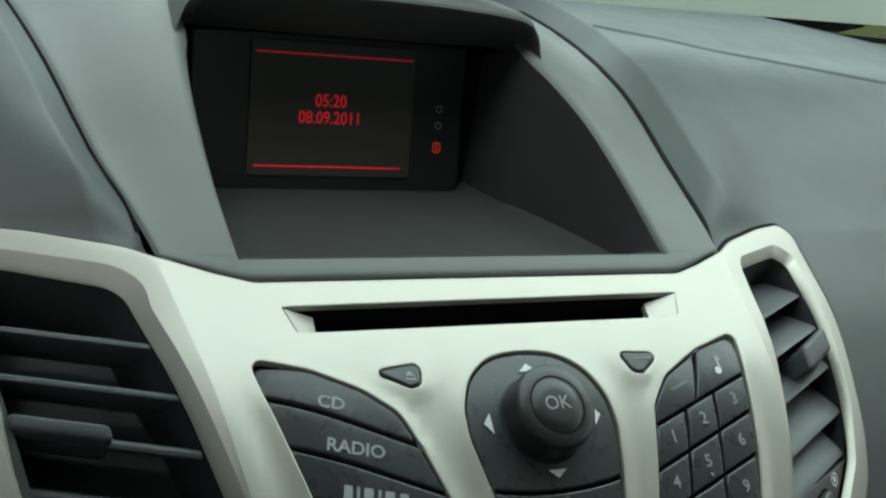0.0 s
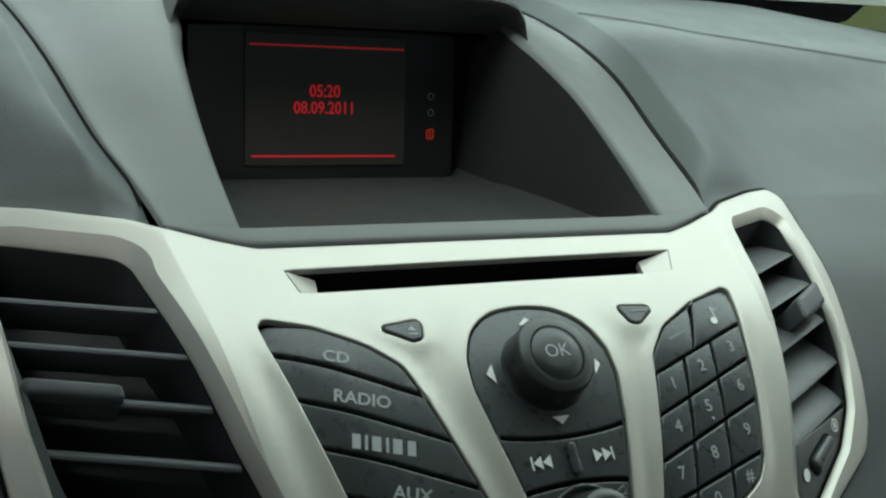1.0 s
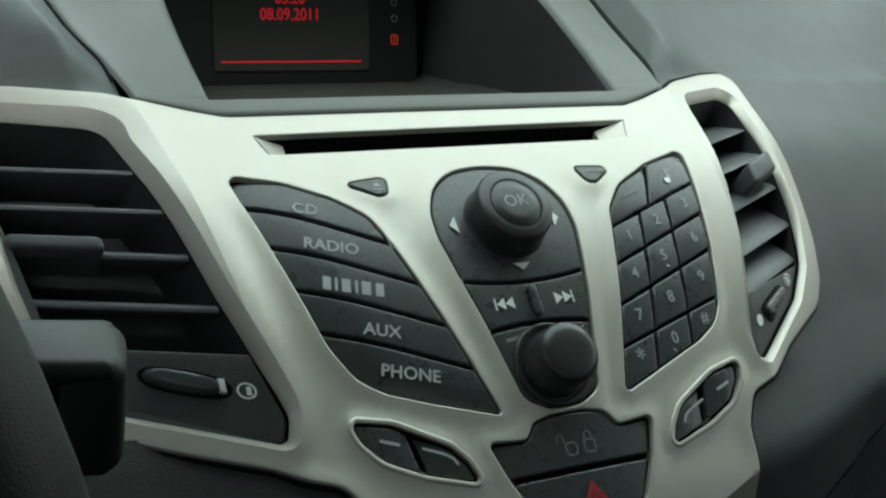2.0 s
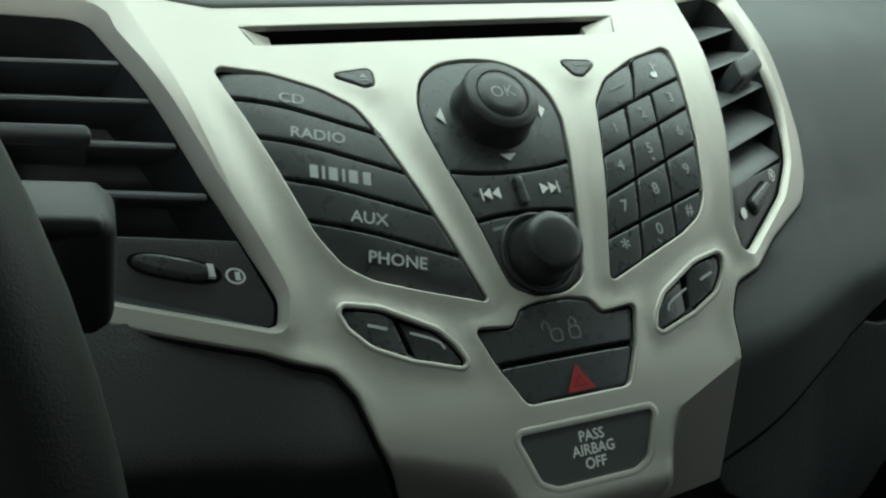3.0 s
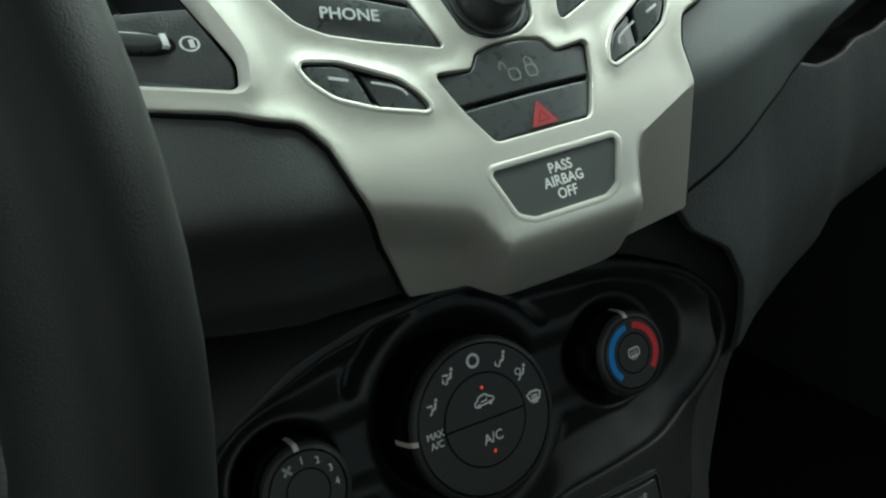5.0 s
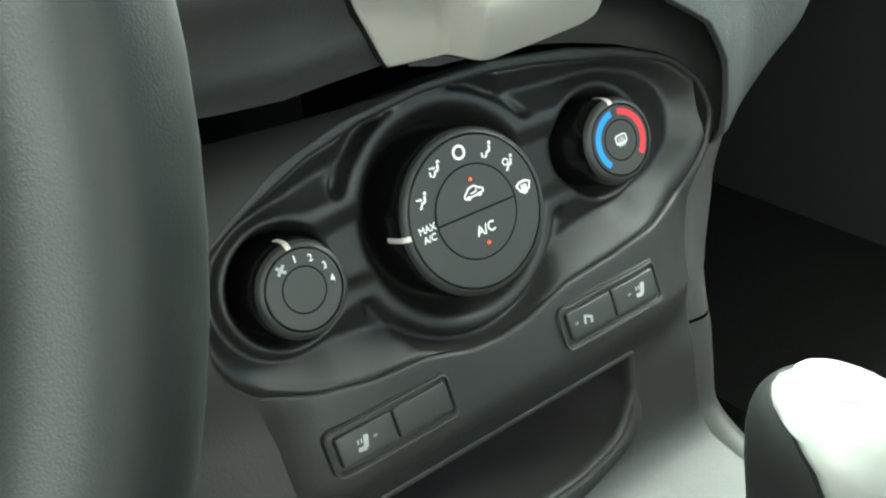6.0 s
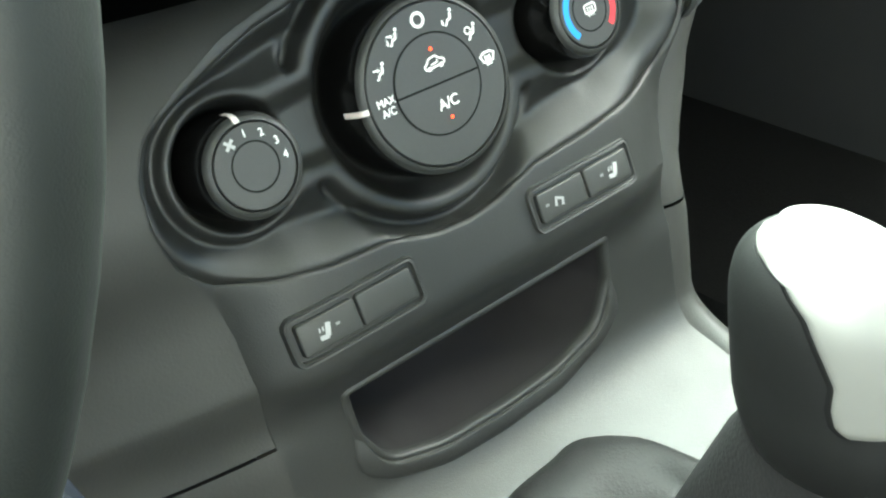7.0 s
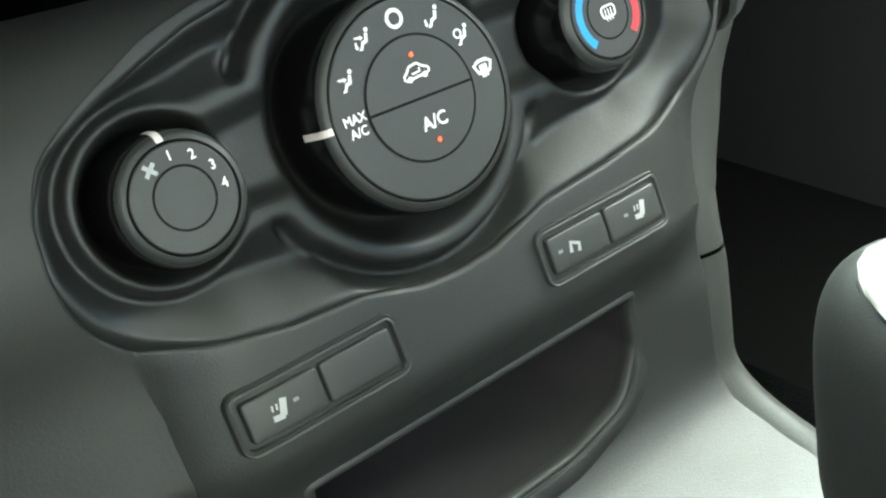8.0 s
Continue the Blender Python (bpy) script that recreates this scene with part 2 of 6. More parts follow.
def slab(bm, outline, f, top=0.0, low=-3.0, bevel=0.6, holes=(), step=8.0, rings=3, face=True, hole_low=None, hole_bevel=None, wide_holes=(), creases=()):
    """A plate with rounded edges and holes in it, laid on the curved surface f(x, s, h), in millimetres."""
    ht = top if callable(top) else (lambda x, y: top)
    loops = [(dense(outline, step), bevel, 1, low, 0)]
    for h in holes:
        loops.append((dense(h, step), bevel if hole_bevel is None else hole_bevel, -1, low if hole_low is None else hole_low, 0))
    for h, b, deep in wide_holes:
        loops.append((dense(h, step), b, -1, low if hole_low is None else hole_low, deep))
    tops = [inset(p, (lambda x, y, b=b: -b(x, y)) if deep else b * sg) for p, b, sg, lo, deep in loops]
    pts, edges = [], []
    for t in tops:
        k = len(pts)
        pts += t
        edges += [(k + i, k + (i + 1) % len(t)) for i in range(len(t))]
    for line in creases:
        k = len(pts)
        pts = pts + list(line)
        edges += [(k + i, k + i + 1) for i in range(len(line) - 1)]
    if face:
        xs, ys = [p[0] for p in tops[0]], [p[1] for p in tops[0]]
        gx, gy = np.meshgrid(np.arange(min(xs) + step / 2, max(xs), step), np.arange(min(ys) + step / 2, max(ys), step))
        g = np.stack([gx.ravel(), gy.ravel()], 1)
        if len(g):
            ok = inside(g, tops[0])
            for t in tops[1:]:
                ok &= ~inside(g, t)
            g = g[ok]
            if len(g):
                g = g[edge_distance(g, tops + [list(c) + list(c)[::-1] for c in creases]) > step * 0.4]
        allp = [Vector(p) for p in pts] + [Vector(p) for p in g]
        co, _, tris, orig, _, _ = delaunay_2d_cdt(allp, edges, [], 0, 1e-5)
        co2 = np.array([(c.x, c.y) for c in co])
        cen = np.array([co2[list(t)].mean(0) for t in tris])
        ok = inside(cen, tops[0])
        for t in tops[1:]:
            ok &= ~inside(cen, t)
        vs = [bm.verts.new(f(c.x, c.y, ht(c.x, c.y))) for c in co]
        for t, o in zip(tris, ok):
            if o:
                try:
                    bm.faces.new([vs[i] for i in t])
                except ValueError:
                    pass
        where = {}
        for i, o in enumerate(orig):
            for j in o:
                where[j] = vs[i]
    k = 0
    for (p, b, sg, lo, deep), t in zip(loops, tops):
        first = [where[k + i] if face else bm.verts.new(f(t[i][0], t[i][1], ht(*t[i]))) for i in range(len(t))]
        k += len(t)
        prev = first
        for r in range(1, rings + 2):
            if r <= rings:
                a = radians(90 * r / rings)
                if deep:
                    k_ = 1 - r / rings
                    q = inset(p, lambda x, y: -b(x, y) * k_)
                else:
                    ins, dh = b * (1 - math.sin(a)), b * (1 - math.cos(a))
                    q = inset(p, ins * sg)
                cur = [bm.verts.new(f(q[i][0], q[i][1], ht(*t[i]) - (deep(*p[i]) * (r / rings) ** 1.15 if deep else dh))) for i in range(len(p))]
            else:
                cur = [bm.verts.new(f(p[i][0], p[i][1], min(lo, -deep(*p[i]) - .6) if deep else lo)) for i in range(len(p))]
            for i in range(len(p)):
                j = (i + 1) % len(p)
                if len({prev[i], prev[j], cur[j], cur[i]}) == 4:
                    try:
                        bm.faces.new((prev[i], prev[j], cur[j], cur[i]))
                    except ValueError:
                        pass
            prev = cur
    loose = [v for v in bm.verts if not v.link_faces]
    bmesh.ops.delete(bm, geom=loose, context="VERTS")
    return bm


def clip_poly(poly, a, b, keep_left=True):
    """The part of a polygon on one side of the line a-b."""
    out = []
    sgn = 1 if keep_left else -1

    def side(p):
        return sgn * ((b[0] - a[0]) * (p[1] - a[1]) - (b[1] - a[1]) * (p[0] - a[0]))
    for i in range(len(poly)):
        p, q = poly[i - 1], poly[i]
        sp, sq = side(p), side(q)
        if (sp >= 0) != (sq >= 0):
            t = sp / (sp - sq)
            out.append((p[0] + (q[0] - p[0]) * t, p[1] + (q[1] - p[1]) * t))
        if sq >= 0:
            out.append(q)
    return out


def lathe(bm, profile, f, cx, cy, n=64):
    """A turned shape: profile of (radius, height) round (cx, cy) on the surface f."""
    rings = []
    for r, h in profile:
        if r < 1e-6:
            rings.append([bm.verts.new(f(cx, cy, h))])
        else:
            rings.append([bm.verts.new(f(cx + r * math.cos(2 * math.pi * i / n), cy + r * math.sin(2 * math.pi * i / n), h)) for i in range(n)])
    for a, b in zip(rings, rings[1:]):
        for i in range(n):
            j = (i + 1) % n
            q = [a[i % len(a)], a[j % len(a)], b[j % len(b)], b[i % len(b)]]
            u = []
            for v in q:
                if v not in u:
                    u.append(v)
            if len(u) > 2:
                bm.faces.new(u)
    return bm


TEXTS = {}


def glyphs(s):
    """Vertices and faces of a line of writing, one unit high, centred."""
    if s not in TEXTS:
        cu = bpy.data.curves.new("writing", "FONT")
        cu.body, cu.align_x, cu.align_y, cu.size, cu.resolution_u = s, "CENTER", "CENTER", 1.0, 3
        ob = new("writing", cu)
        me = ob.to_mesh()
        TEXTS[s] = ([(v.co.x, v.co.y) for v in me.vertices], [tuple(p.vertices) for p in me.polygons])
        ob.to_mesh_clear()
        bpy.data.objects.remove(ob)
        bpy.data.curves.remove(cu)
    return TEXTS[s]


def write(bm, s, f, cx, cy, size, h, turn=0.0, wide=1.0, bold=0.0, down=True):
    """Printed letters on the surface f; down: the surface's second coordinate runs downwards."""
    vs, fs = glyphs(s)
    c, d = math.cos(radians(turn)), math.sin(radians(turn))
    shifts = [(0, 0)] if not bold else [(-bold, 0), (bold, 0), (0, bold), (0, -bold)]
    for k, (ox, oy) in enumerate(shifts):
        new_v = []
        for x, y in vs:
            x, y = x * size * wide + ox, y * size + oy
            x, y = c * x - d * y, d * x + c * y
            new_v.append(bm.verts.new(f(cx + x, cy - y if down else cy + y, h + 0.004 * k)))
        for p in fs:
            try:
                bm.faces.new([new_v[i] for i in p])
            except ValueError:
                pass
    return bm


def print_poly(bm, poly, f, h):
    vs = [bm.verts.new(f(x, y, h)) for x, y in poly]
    bm.faces.new(vs)
    return bm


def stroke(bm, pts, width, f, h, closed=False):
    """A printed line of even width."""
    k = len(pts)
    left, right = [], []
    for i in range(k):
        p = Vector(pts[i - 1] if i or closed else pts[0])
        q = Vector(pts[i])
        r = Vector(pts[(i + 1) % k] if i < k - 1 or closed else pts[-1])
        d = (r - p)
        d = d.normalized() if d.length > 1e-9 else Vector((1, 0))
        n = Vector((-d.y, d.x)) * width / 2
        left.append(bm.verts.new(f(q.x + n.x, q.y + n.y, h)))
        right.append(bm.verts.new(f(q.x - n.x, q.y - n.y, h)))
    for i in range(k if closed else k - 1):
        j = (i + 1) % k
        bm.faces.new((left[i], left[j], right[j], right[i]))
    return bm


def circle(cx, cy, r, n=32, a0=0.0, a1=360.0):
    m = n if a1 - a0 >= 360 else n + 1
    return [(cx + r * math.cos(radians(a0 + (a1 - a0) * i / n)), cy + r * math.sin(radians(a0 + (a1 - a0) * i / n))) for i in range(m)]


def box(bm, m, size, bev=0.0, seg=2):
    """A block with rounded edges, of the given size, at pose m."""
    r = bmesh.ops.create_cube(bm, size=1.0, matrix=m @ Matrix.Diagonal((*size, 1)))
    if bev:
        es = list({e for v in r["verts"] for e in v.link_edges})
        bmesh.ops.bevel(bm, geom=es, offset=bev, segments=seg, profile=0.5, affect="EDGES")
    return bm


def sweep(bm, path, section, close=True, cap=True):
    """A tube: the section (list of (a, b)) carried along the path of (place, side, up)."""
    rings = [[bm.verts.new(p + s * a + u * b) for a, b in section] for p, s, u in path]
    n = len(section)
    for a, b in zip(rings, rings[1:]):
        for i in range(n if close else n - 1):
            j = (i + 1) % n
            bm.faces.new((a[i], a[j], b[j], b[i]))
    if cap and close:
        bm.faces.new(rings[0][::-1])
        bm.faces.new(rings[-1])
    return bm


def grid(bm, f, us, vs):
    rows = [[bm.verts.new(f(u, v)) for u in us] for v in vs]
    for a, b in zip(rows, rows[1:]):
        for i in range(len(us) - 1):
            bm.faces.new((a[i], a[i + 1], b[i + 1], b[i]))
    return bm


def curve_through(ctrl, n=12):
    p = np.array(ctrl, float)
    p = np.vstack([2 * p[0] - p[1], p, 2 * p[-1] - p[-2]])
    out = []
    for k in range(1, len(p) - 2):
        a, b, c, d = p[k - 1:k + 3]
        for u in np.arange(n) / n:
            out.append(0.5 * (2 * b + (c - a) * u + (2 * a - 5 * b + 4 * c - d) * u * u + (3 * b - a - 3 * c + d) * u ** 3))
    out.append(p[-2])
    return np.array(out)


# ---- the curved faces that the parts lie on ----
# profile of the silver fascia (depth y, height z), from the dash top down to its lower lip
FACE = curve_through([(.530, 1.039), (.505, 1.0275), (.4755, 1.0115), (.4505, .998), (.432, .983), (.412, .9625), (.3945, .9405),
                      (.377, .918), (.3635, .8985), (.356, .884), (.3525, .878), (.355, .869), (.3655, .8525), (.3735, .8445)])
FACE_S = np.concatenate([[0], np.cumsum(np.hypot(*np.diff(FACE, axis=0).T))]) * 1000
FACE_S -= np.interp(-0.496, -FACE[:60, 0], FACE_S[:60])


def smooth01(u):
    u = min(1.0, max(0.0, u))
    return u * u * (3 - 2 * u)


def on_fascia(x, s, h=0.0, soft=1.0):
    """x across from the middle, s down the face, h out of it, all in millimetres."""
    y, z = np.interp(s, FACE_S, FACE[:, 0]), np.interp(s, FACE_S, FACE[:, 1])
    dy, dz = np.interp(s + 2, FACE_S, FACE[:, 0]) - np.interp(s - 2, FACE_S, FACE[:, 0]), np.interp(s + 2, FACE_S, FACE[:, 1]) - np.interp(s - 2, FACE_S, FACE[:, 1])
    le = math.hypot(dy, dz) or 1.0
    ny, nz = dz / le, -dy / le
    ax = abs(x)
    ridge = np.interp(s, [-10, 0, 137], [112, 112, 89]) + (2 if x < 0 else 0)
    over = ax - ridge
    back = 0.5 * (over if over > soft else (over + soft) ** 2 / (4 * soft) if over > -soft else 0.0) / 1000
    if s > 168:
        sc = np.interp(ax, [34, 72], [187, 172])
        if s > sc:
            yc, zc = np.interp(sc, FACE_S, FACE[:, 0]), np.interp(sc, FACE_S, FACE[:, 1])
            lip_y = .371 if x > 0 else .377
            base = lip_y + (yc - lip_y) * min(1.0, max(0.0, (z - .8445) / (zc - .8445)))
            wide = np.interp(s, [172, 180, 215, 240], [36, 34, 27, 25])
            back += max(0.0, base - y) * smooth01((ax - wide) / 6) * (1.0 if x > 0 else smooth01((s - sc) / 30))
    return Vector((x / 1000, y + back + ny * h / 1000, z + nz * h / 1000))


CL_Y, CL_Z, CL_LEAN, CL_SCALE = .4018, .6921, .3165, .94
CL_U, CL_N = (math.sin(CL_LEAN), math.cos(CL_LEAN)), (-math.cos(CL_LEAN), math.sin(CL_LEAN))
# run of the lower face: way along it, then height on the panel and depth
LOWER = curve_through([(0, -8, 0), (5, -12.1, -1.1), (10, -15.6, -3.1), (15, -18.4, -5.7), (25, -23.4, -11.2), (35, -28.8, -16.3), (45, -35.9, -19.7), (60, -48.2, -22.6), (75, -60.3, -25.5), (90, -72.4, -28.4), (100, -80.5, -30.2), (110, -88.9, -30.9), (120, -97.7, -28.0), (130, -104.8, -22.8), (145, -113.8, -13.5), (160, -122.3, -3.9), (175, -131, 7), (195, -143, 25), (225, -158, 58), (265, -171, 110), (320, -180, 200)], 6)


def panel(x, v, h=0.0):
    """x across, v up along the climate panel's plane, h out of it, in the panel's own units."""
    k = CL_SCALE / 1000
    vv = v + 6.2
    return Vector((x * k, CL_Y + k * (CL_U[0] * vv + CL_N[0] * h), CL_Z + k * (CL_U[1] * vv + CL_N[1] * h)))


def lie(x, v):
    """Where a place of the moulding lies on the panel's plane: its driver's side is the shorter one."""
    u = np.interp(v, [-15, 0, 13, 30, 50, 78.5, 100, 120, 140], [-8, 5.7, 17.7, 33.5, 52, 78.5, 98.9, 117.8, 136])
    if x < 0:
        k = .955
        return -(min(-x, 112) * k + max(0.0, -x - 112) * .70), u + 1.6 * smooth01((-x - 60) / 50) * smooth01((60 - v) / 30) - 3 * smooth01((-x - 60) / 50) * smooth01((v - 90) / 30)
    return x * (1.0 + .05 * smooth01((v + 15) / 40)) + .2 * max(0.0, x - 85), u - 1.6 * smooth01((x - 60) / 50) * smooth01((60 - v) / 30)


def on_climate(x, v, h=0.0):
    """x across, v up along the climate panel, h out of it; lower down the face steps back over the tray and then curves out to the gear lever."""
    if v >= -15:
        return panel(*lie(x, v), h)
    t = -15 - v
    a, b = np.interp(t + 3, LOWER[:, 0], LOWER[:, 1]) - np.interp(t - 3, LOWER[:, 0], LOWER[:, 1]), np.interp(t + 3, LOWER[:, 0], LOWER[:, 2]) - np.interp(t - 3, LOWER[:, 0], LOWER[:, 2])
    le = math.hypot(a, b) or 1.0
    return panel(lie(x, -15)[0], np.interp(t, LOWER[:, 0], LOWER[:, 1]) + h * b / le, np.interp(t, LOWER[:, 0], LOWER[:, 2]) - h * a / le)


def fascia_roll(x, v):
    """The climate panel's sides roll back."""
    return -(13 if x > 0 else 12) * min(1.0, max(0.0, (abs(x) - 82) / 36)) ** 2 * smooth01((v + 75) / 55) * smooth01((80 - v) / 65)


def smooth_table(xs, ys):
    """A smooth function through a few points."""
    c = curve_through(list(zip(xs, ys)), 10)
    return lambda v: np.interp(v, c[:, 0], c[:, 1])


ZC = smooth_table([.40, .496, .53, .566, .60, .623, .66, .72, .80, .90, 1.0], [.970, 1.0215, 1.0405, 1.0605, 1.0755, 1.0850, 1.0975, 1.101, 1.098, 1.092, 1.086])
ZS = smooth_table([.40, .496, .555, .62, .70, .80, .90, 1.0], [.970, 1.0215, 1.0435, 1.0690, 1.086, 1.095, 1.0925, 1.088])
SEAM = smooth_table([.46, .49, .53, .555, .62, .70, .80, .95], [.1055, .1115, .120, .1255, .1365, .147, .16, .18])


def dash_z(x, y):
    """Height of the dash top."""
    ax = abs(x)
    zc, zs = ZC(y), ZS(y)
    xs = seam_x(y)
    w = smooth01((ax - .082) / max(.02, xs - .082))
    z = zc + (zs - zc) * w
    return z - 0.11 * max(0.0, ax - xs - 0.02) * smooth01((ax - xs) / .10) * smooth01((.80 - y) / .22)


def seam_x(y):
    return SEAM(y)


# ---- ground and car shell ----
bm = bmesh.new()
grid(bm, lambda u, v: Vector((u, v, 0.02 * noise.noise(Vector((u * .3, v * .3, 0))))), [-300, -60, -12, -4, -2, 0, 2, 4, 12, 60, 300], [-300, -60, -12, -4, 0, 4, 7, 12, 60, 300])
GRASS = material("grass_ground", (0.27, 0.31, 0.11), 0.9, 0, 0.5, 0.8)
tagged(part("ground", bm, GRASS), "mown yellow-green grass field around the car", "ground", kind="structure")
bm = bmesh.new()
for i in range(5000):
    gx, gy = random.uniform(-9, 9), random.uniform(4.5, 16)
    gh, a = random.uniform(.15, .5), random.uniform(0, 6.28)
    dx, dy = math.cos(a) * .012, math.sin(a) * .012
    tip = Vector((gx + random.uniform(-.1, .1), gy + random.uniform(-.1, .1), gh))
    bm.faces.new([bm.verts.new((gx - dx, gy - dy, 0)), bm.verts.new((gx + dx, gy + dy, 0)), bm.verts.new(tip)])
STRAW = material("grass_blades", (0.34, 0.33, 0.10), 0.8, 0, 0.6, 3.0)
tagged(part("grass", bm, STRAW), "tall yellow-green meadow grass beyond the windscreen", "grass", kind="stuff")


def shell_panel(name, pts, mat, label, cat, thick=0.03):
    """A flat panel of the cabin, given by its corners, with thickness."""
    bm = bmesh.new()
    vs = [bm.verts.new(p) for p in pts]
    fc = bm.faces.new(vs)
    r = bmesh.ops.extrude_face_region(bm, geom=[fc])
    n = (Vector(pts[1]) - Vector(pts[0])).cross(Vector(pts[2]) - Vector(pts[0])).normalized() * thick
    bmesh.ops.translate(bm, verts=[v for v in r["geom"] if isinstance(v, bmesh.types.BMVert)], vec=n)
    return tagged(part(name, bm, mat, smooth=False), label, cat, kind="structure")


shell_panel("ceiling", [(-.6, .28, 1.46), (.6, .28, 1.46), (.62, -2.0, 1.44), (-.62, -2.0, 1.44)], LINER, "pale grey cloth headliner above the seats", "ceiling")
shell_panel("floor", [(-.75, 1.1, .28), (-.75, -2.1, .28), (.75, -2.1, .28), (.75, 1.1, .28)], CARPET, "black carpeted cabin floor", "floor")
shell_panel("firewall", [(-.78, 1.02, .25), (.78, 1.02, .25), (.78, 1.02, 1.06), (-.78, 1.02, 1.06)], BLACK, "black bulkhead behind the dashboard", "bulkhead")
shell_panel("rear_wall", [(-.75, -2.08, .28), (.75, -2.08, .28), (.75, -2.08, 1.02), (-.75, -2.08, 1.02)], CLOTH, "dark rear cabin wall below the rear window", "wall")
for sx, nm in ((-1, "driver"), (1, "passenger")):
    shell_panel("door_" + nm, [(sx * .77, 1.0, .25), (sx * .77, -2.1, .25), (sx * .77, -2.1, 1.0), (sx * .77, 1.0, 1.0)][::sx], DARK, "dark plastic door panel below the side window", "door panel")
    shell_panel("door_pillar_" + nm, [(sx * .74, -.55, 1.0), (sx * .74, -.68, 1.0), (sx * .62, -.66, 1.45), (sx * .62, -.55, 1.45)][::sx], LINER, "pale grey pillar between the side windows", "pillar")
    shell_panel("windscreen_pillar_" + nm, [(sx * .76, 1.0, 1.0), (sx * .76, .86, 1.0), (sx * .62, .22, 1.46), (sx * .62, .33, 1.46)][::sx], LINER, "pale grey pillar beside the windscreen", "pillar")

# black cowl at the foot of the windscreen
bm = bmesh.new()
grid(bm, lambda u, v: Vector((u, .925 + .14 * v, 1.086 + .001 * smooth01(v * 1.5) - .03 * smooth01((v - .7) / .3) - .002 * (abs(u) / .7) ** 2)), [-.72 + .09 * i for i in range(17)], [0, .2, .4, .6, .8, 1.0])
tagged(part("cowl", bm, BLACK), "black plastic cowl at the foot of the windscreen", "cowl", kind="structure")

GLASS = bpy.data.materials.new("windscreen_glass")
GLASS.use_nodes = True
gb = GLASS.node_tree.nodes["Principled BSDF"]
gb.inputs["Base Color"].default_value = (0.92, 0.98, 0.94, 1)
gb.inputs["Transmission Weight"].default_value = 1.0
gb.inputs["Roughness"].default_value = 0.02
gb.inputs["IOR"].default_value = 1.1
bm = bmesh.new()
grid(bm, lambda u, v: Vector(((2 * u - 1) * (.74 - .12 * v), 1.05 - .76 * v, 1.08 + .39 * v)), [0, .25, .5, .75, 1], [0, .5, 1])
pane = tagged(part("window_1", bm, GLASS), "clear green-tinted windscreen glass", "windscreen", kind="structure")
pane.visible_shadow = False


# ---- dashboard ----
dash = thing("dashboard", "grey-green soft plastic dashboard with a hooded display bin", "dashboard")


def pad_edge_lift(x, y):
    """Height of the pad over the trim: a sloping edge beside the seam."""
    d = (abs(x) / 1000 - seam_x(y) - .0006) / (.0125 if x > 0 else .010)
    d = min(1.0, max(0.0, d))
    return (.0114 if x > 0 else .0043) * d


def pad_face(x, q):
    """The soft dash skin: q below 0 runs back over the top, above 0 down the front (millimetres)."""
    ax = abs(x)
    sg = 1 if x >= 0 else -1
    cap = min(ax, 178)
    over = max(0.0, ax - 178)
    p = on_fascia(sg * cap, max(q, 0), -2.5, 2 + 40 * smooth01((q - 130) / 20))
    p.x = x / 1000
    p.y += .00018 * over
    p.z -= .00004 * over
    if q >= 0:
        return p
    t = -q / 500
    y = p.y + t * (.93 - p.y)
    xs = seam_x(y)
    lift = pad_edge_lift(x, y)
    if x < 0:
        lift -= .34 * max(0.0, ax / 1000 - xs - .012) * smooth01((.80 - y) / .2)
    u = min(1.0, t / (.045 + .22 * smooth01((ax / 1000 - .115) / .09)))
    mix_ = 1 - (1 - u) ** 2
    hold = .20 * smooth01((-q - 6) / 20) * smooth01((185 - ax) / 40)
    z = p.z + lift * (hold + (1 - hold) * mix_) + (dash_z(x / 1000, y) - .0030 - p.z) * mix_ * max(smooth01((-q - 6) / 8), smooth01((ax - 160) / 12))
    if x > 0:
        z -= .095 * max(0.0, ax / 1000 - .365) * smooth01((y - .64) / .14)
    return Vector((x / 1000, y, z))


qs_top = [-500 + 20 * i for i in range(24)] + [-28, -24, -20, -17, -14, -11, -8, -6, -4]
qs_front = [0, 2, 4] + [10 + 6 * i for i in range(19)] + [121, 124, 127, 130, 132, 134, 136, 138, 140, 143, 146, 149, 153] + [158 + 7 * i for i in range(9)]


def pad_end(x):
    return np.interp(x, [60, 75, 180, 205, 260, 400, 760], [227, 222, 199, 184, 160, 146, 142])


def spread(u):
    return .35 * u ** 4 + .65 * u ** 1.9


def right_pad(u, q):
    if q < 0:
        x0 = 120.0
        for _ in range(6):
            y0 = on_fascia(min(x0, 178), 0, -2.5).y
            x0 = seam_x(y0 - q / 500 * (.93 - y0)) * 1000 + .05
    else:
        x0 = np.interp(q, [0, 2, 4, 33, 70, 103, 120, 129, 134, 139, 147, 158, 178, 229], [113, 150, 171, 167.5, 159.5, 152.5, 146, 137, 115, 96, 73, 68.5, 66, 62])
    base = x0 if q < 0 else 113
    x = base + (640 + (120 - base) * smooth01((u - .2) / .5)) * spread(u)
    if q >= 0:
        x = max(x, x0 + 8 * u) if x0 > 113 else x + (x0 - 113) * (1 - smooth01((x - 113) / 170))
    if q > 150:
        q = q + (pad_end(x) - 214) * smooth01((q - 150) / 64)
    return pad_face(x, q)


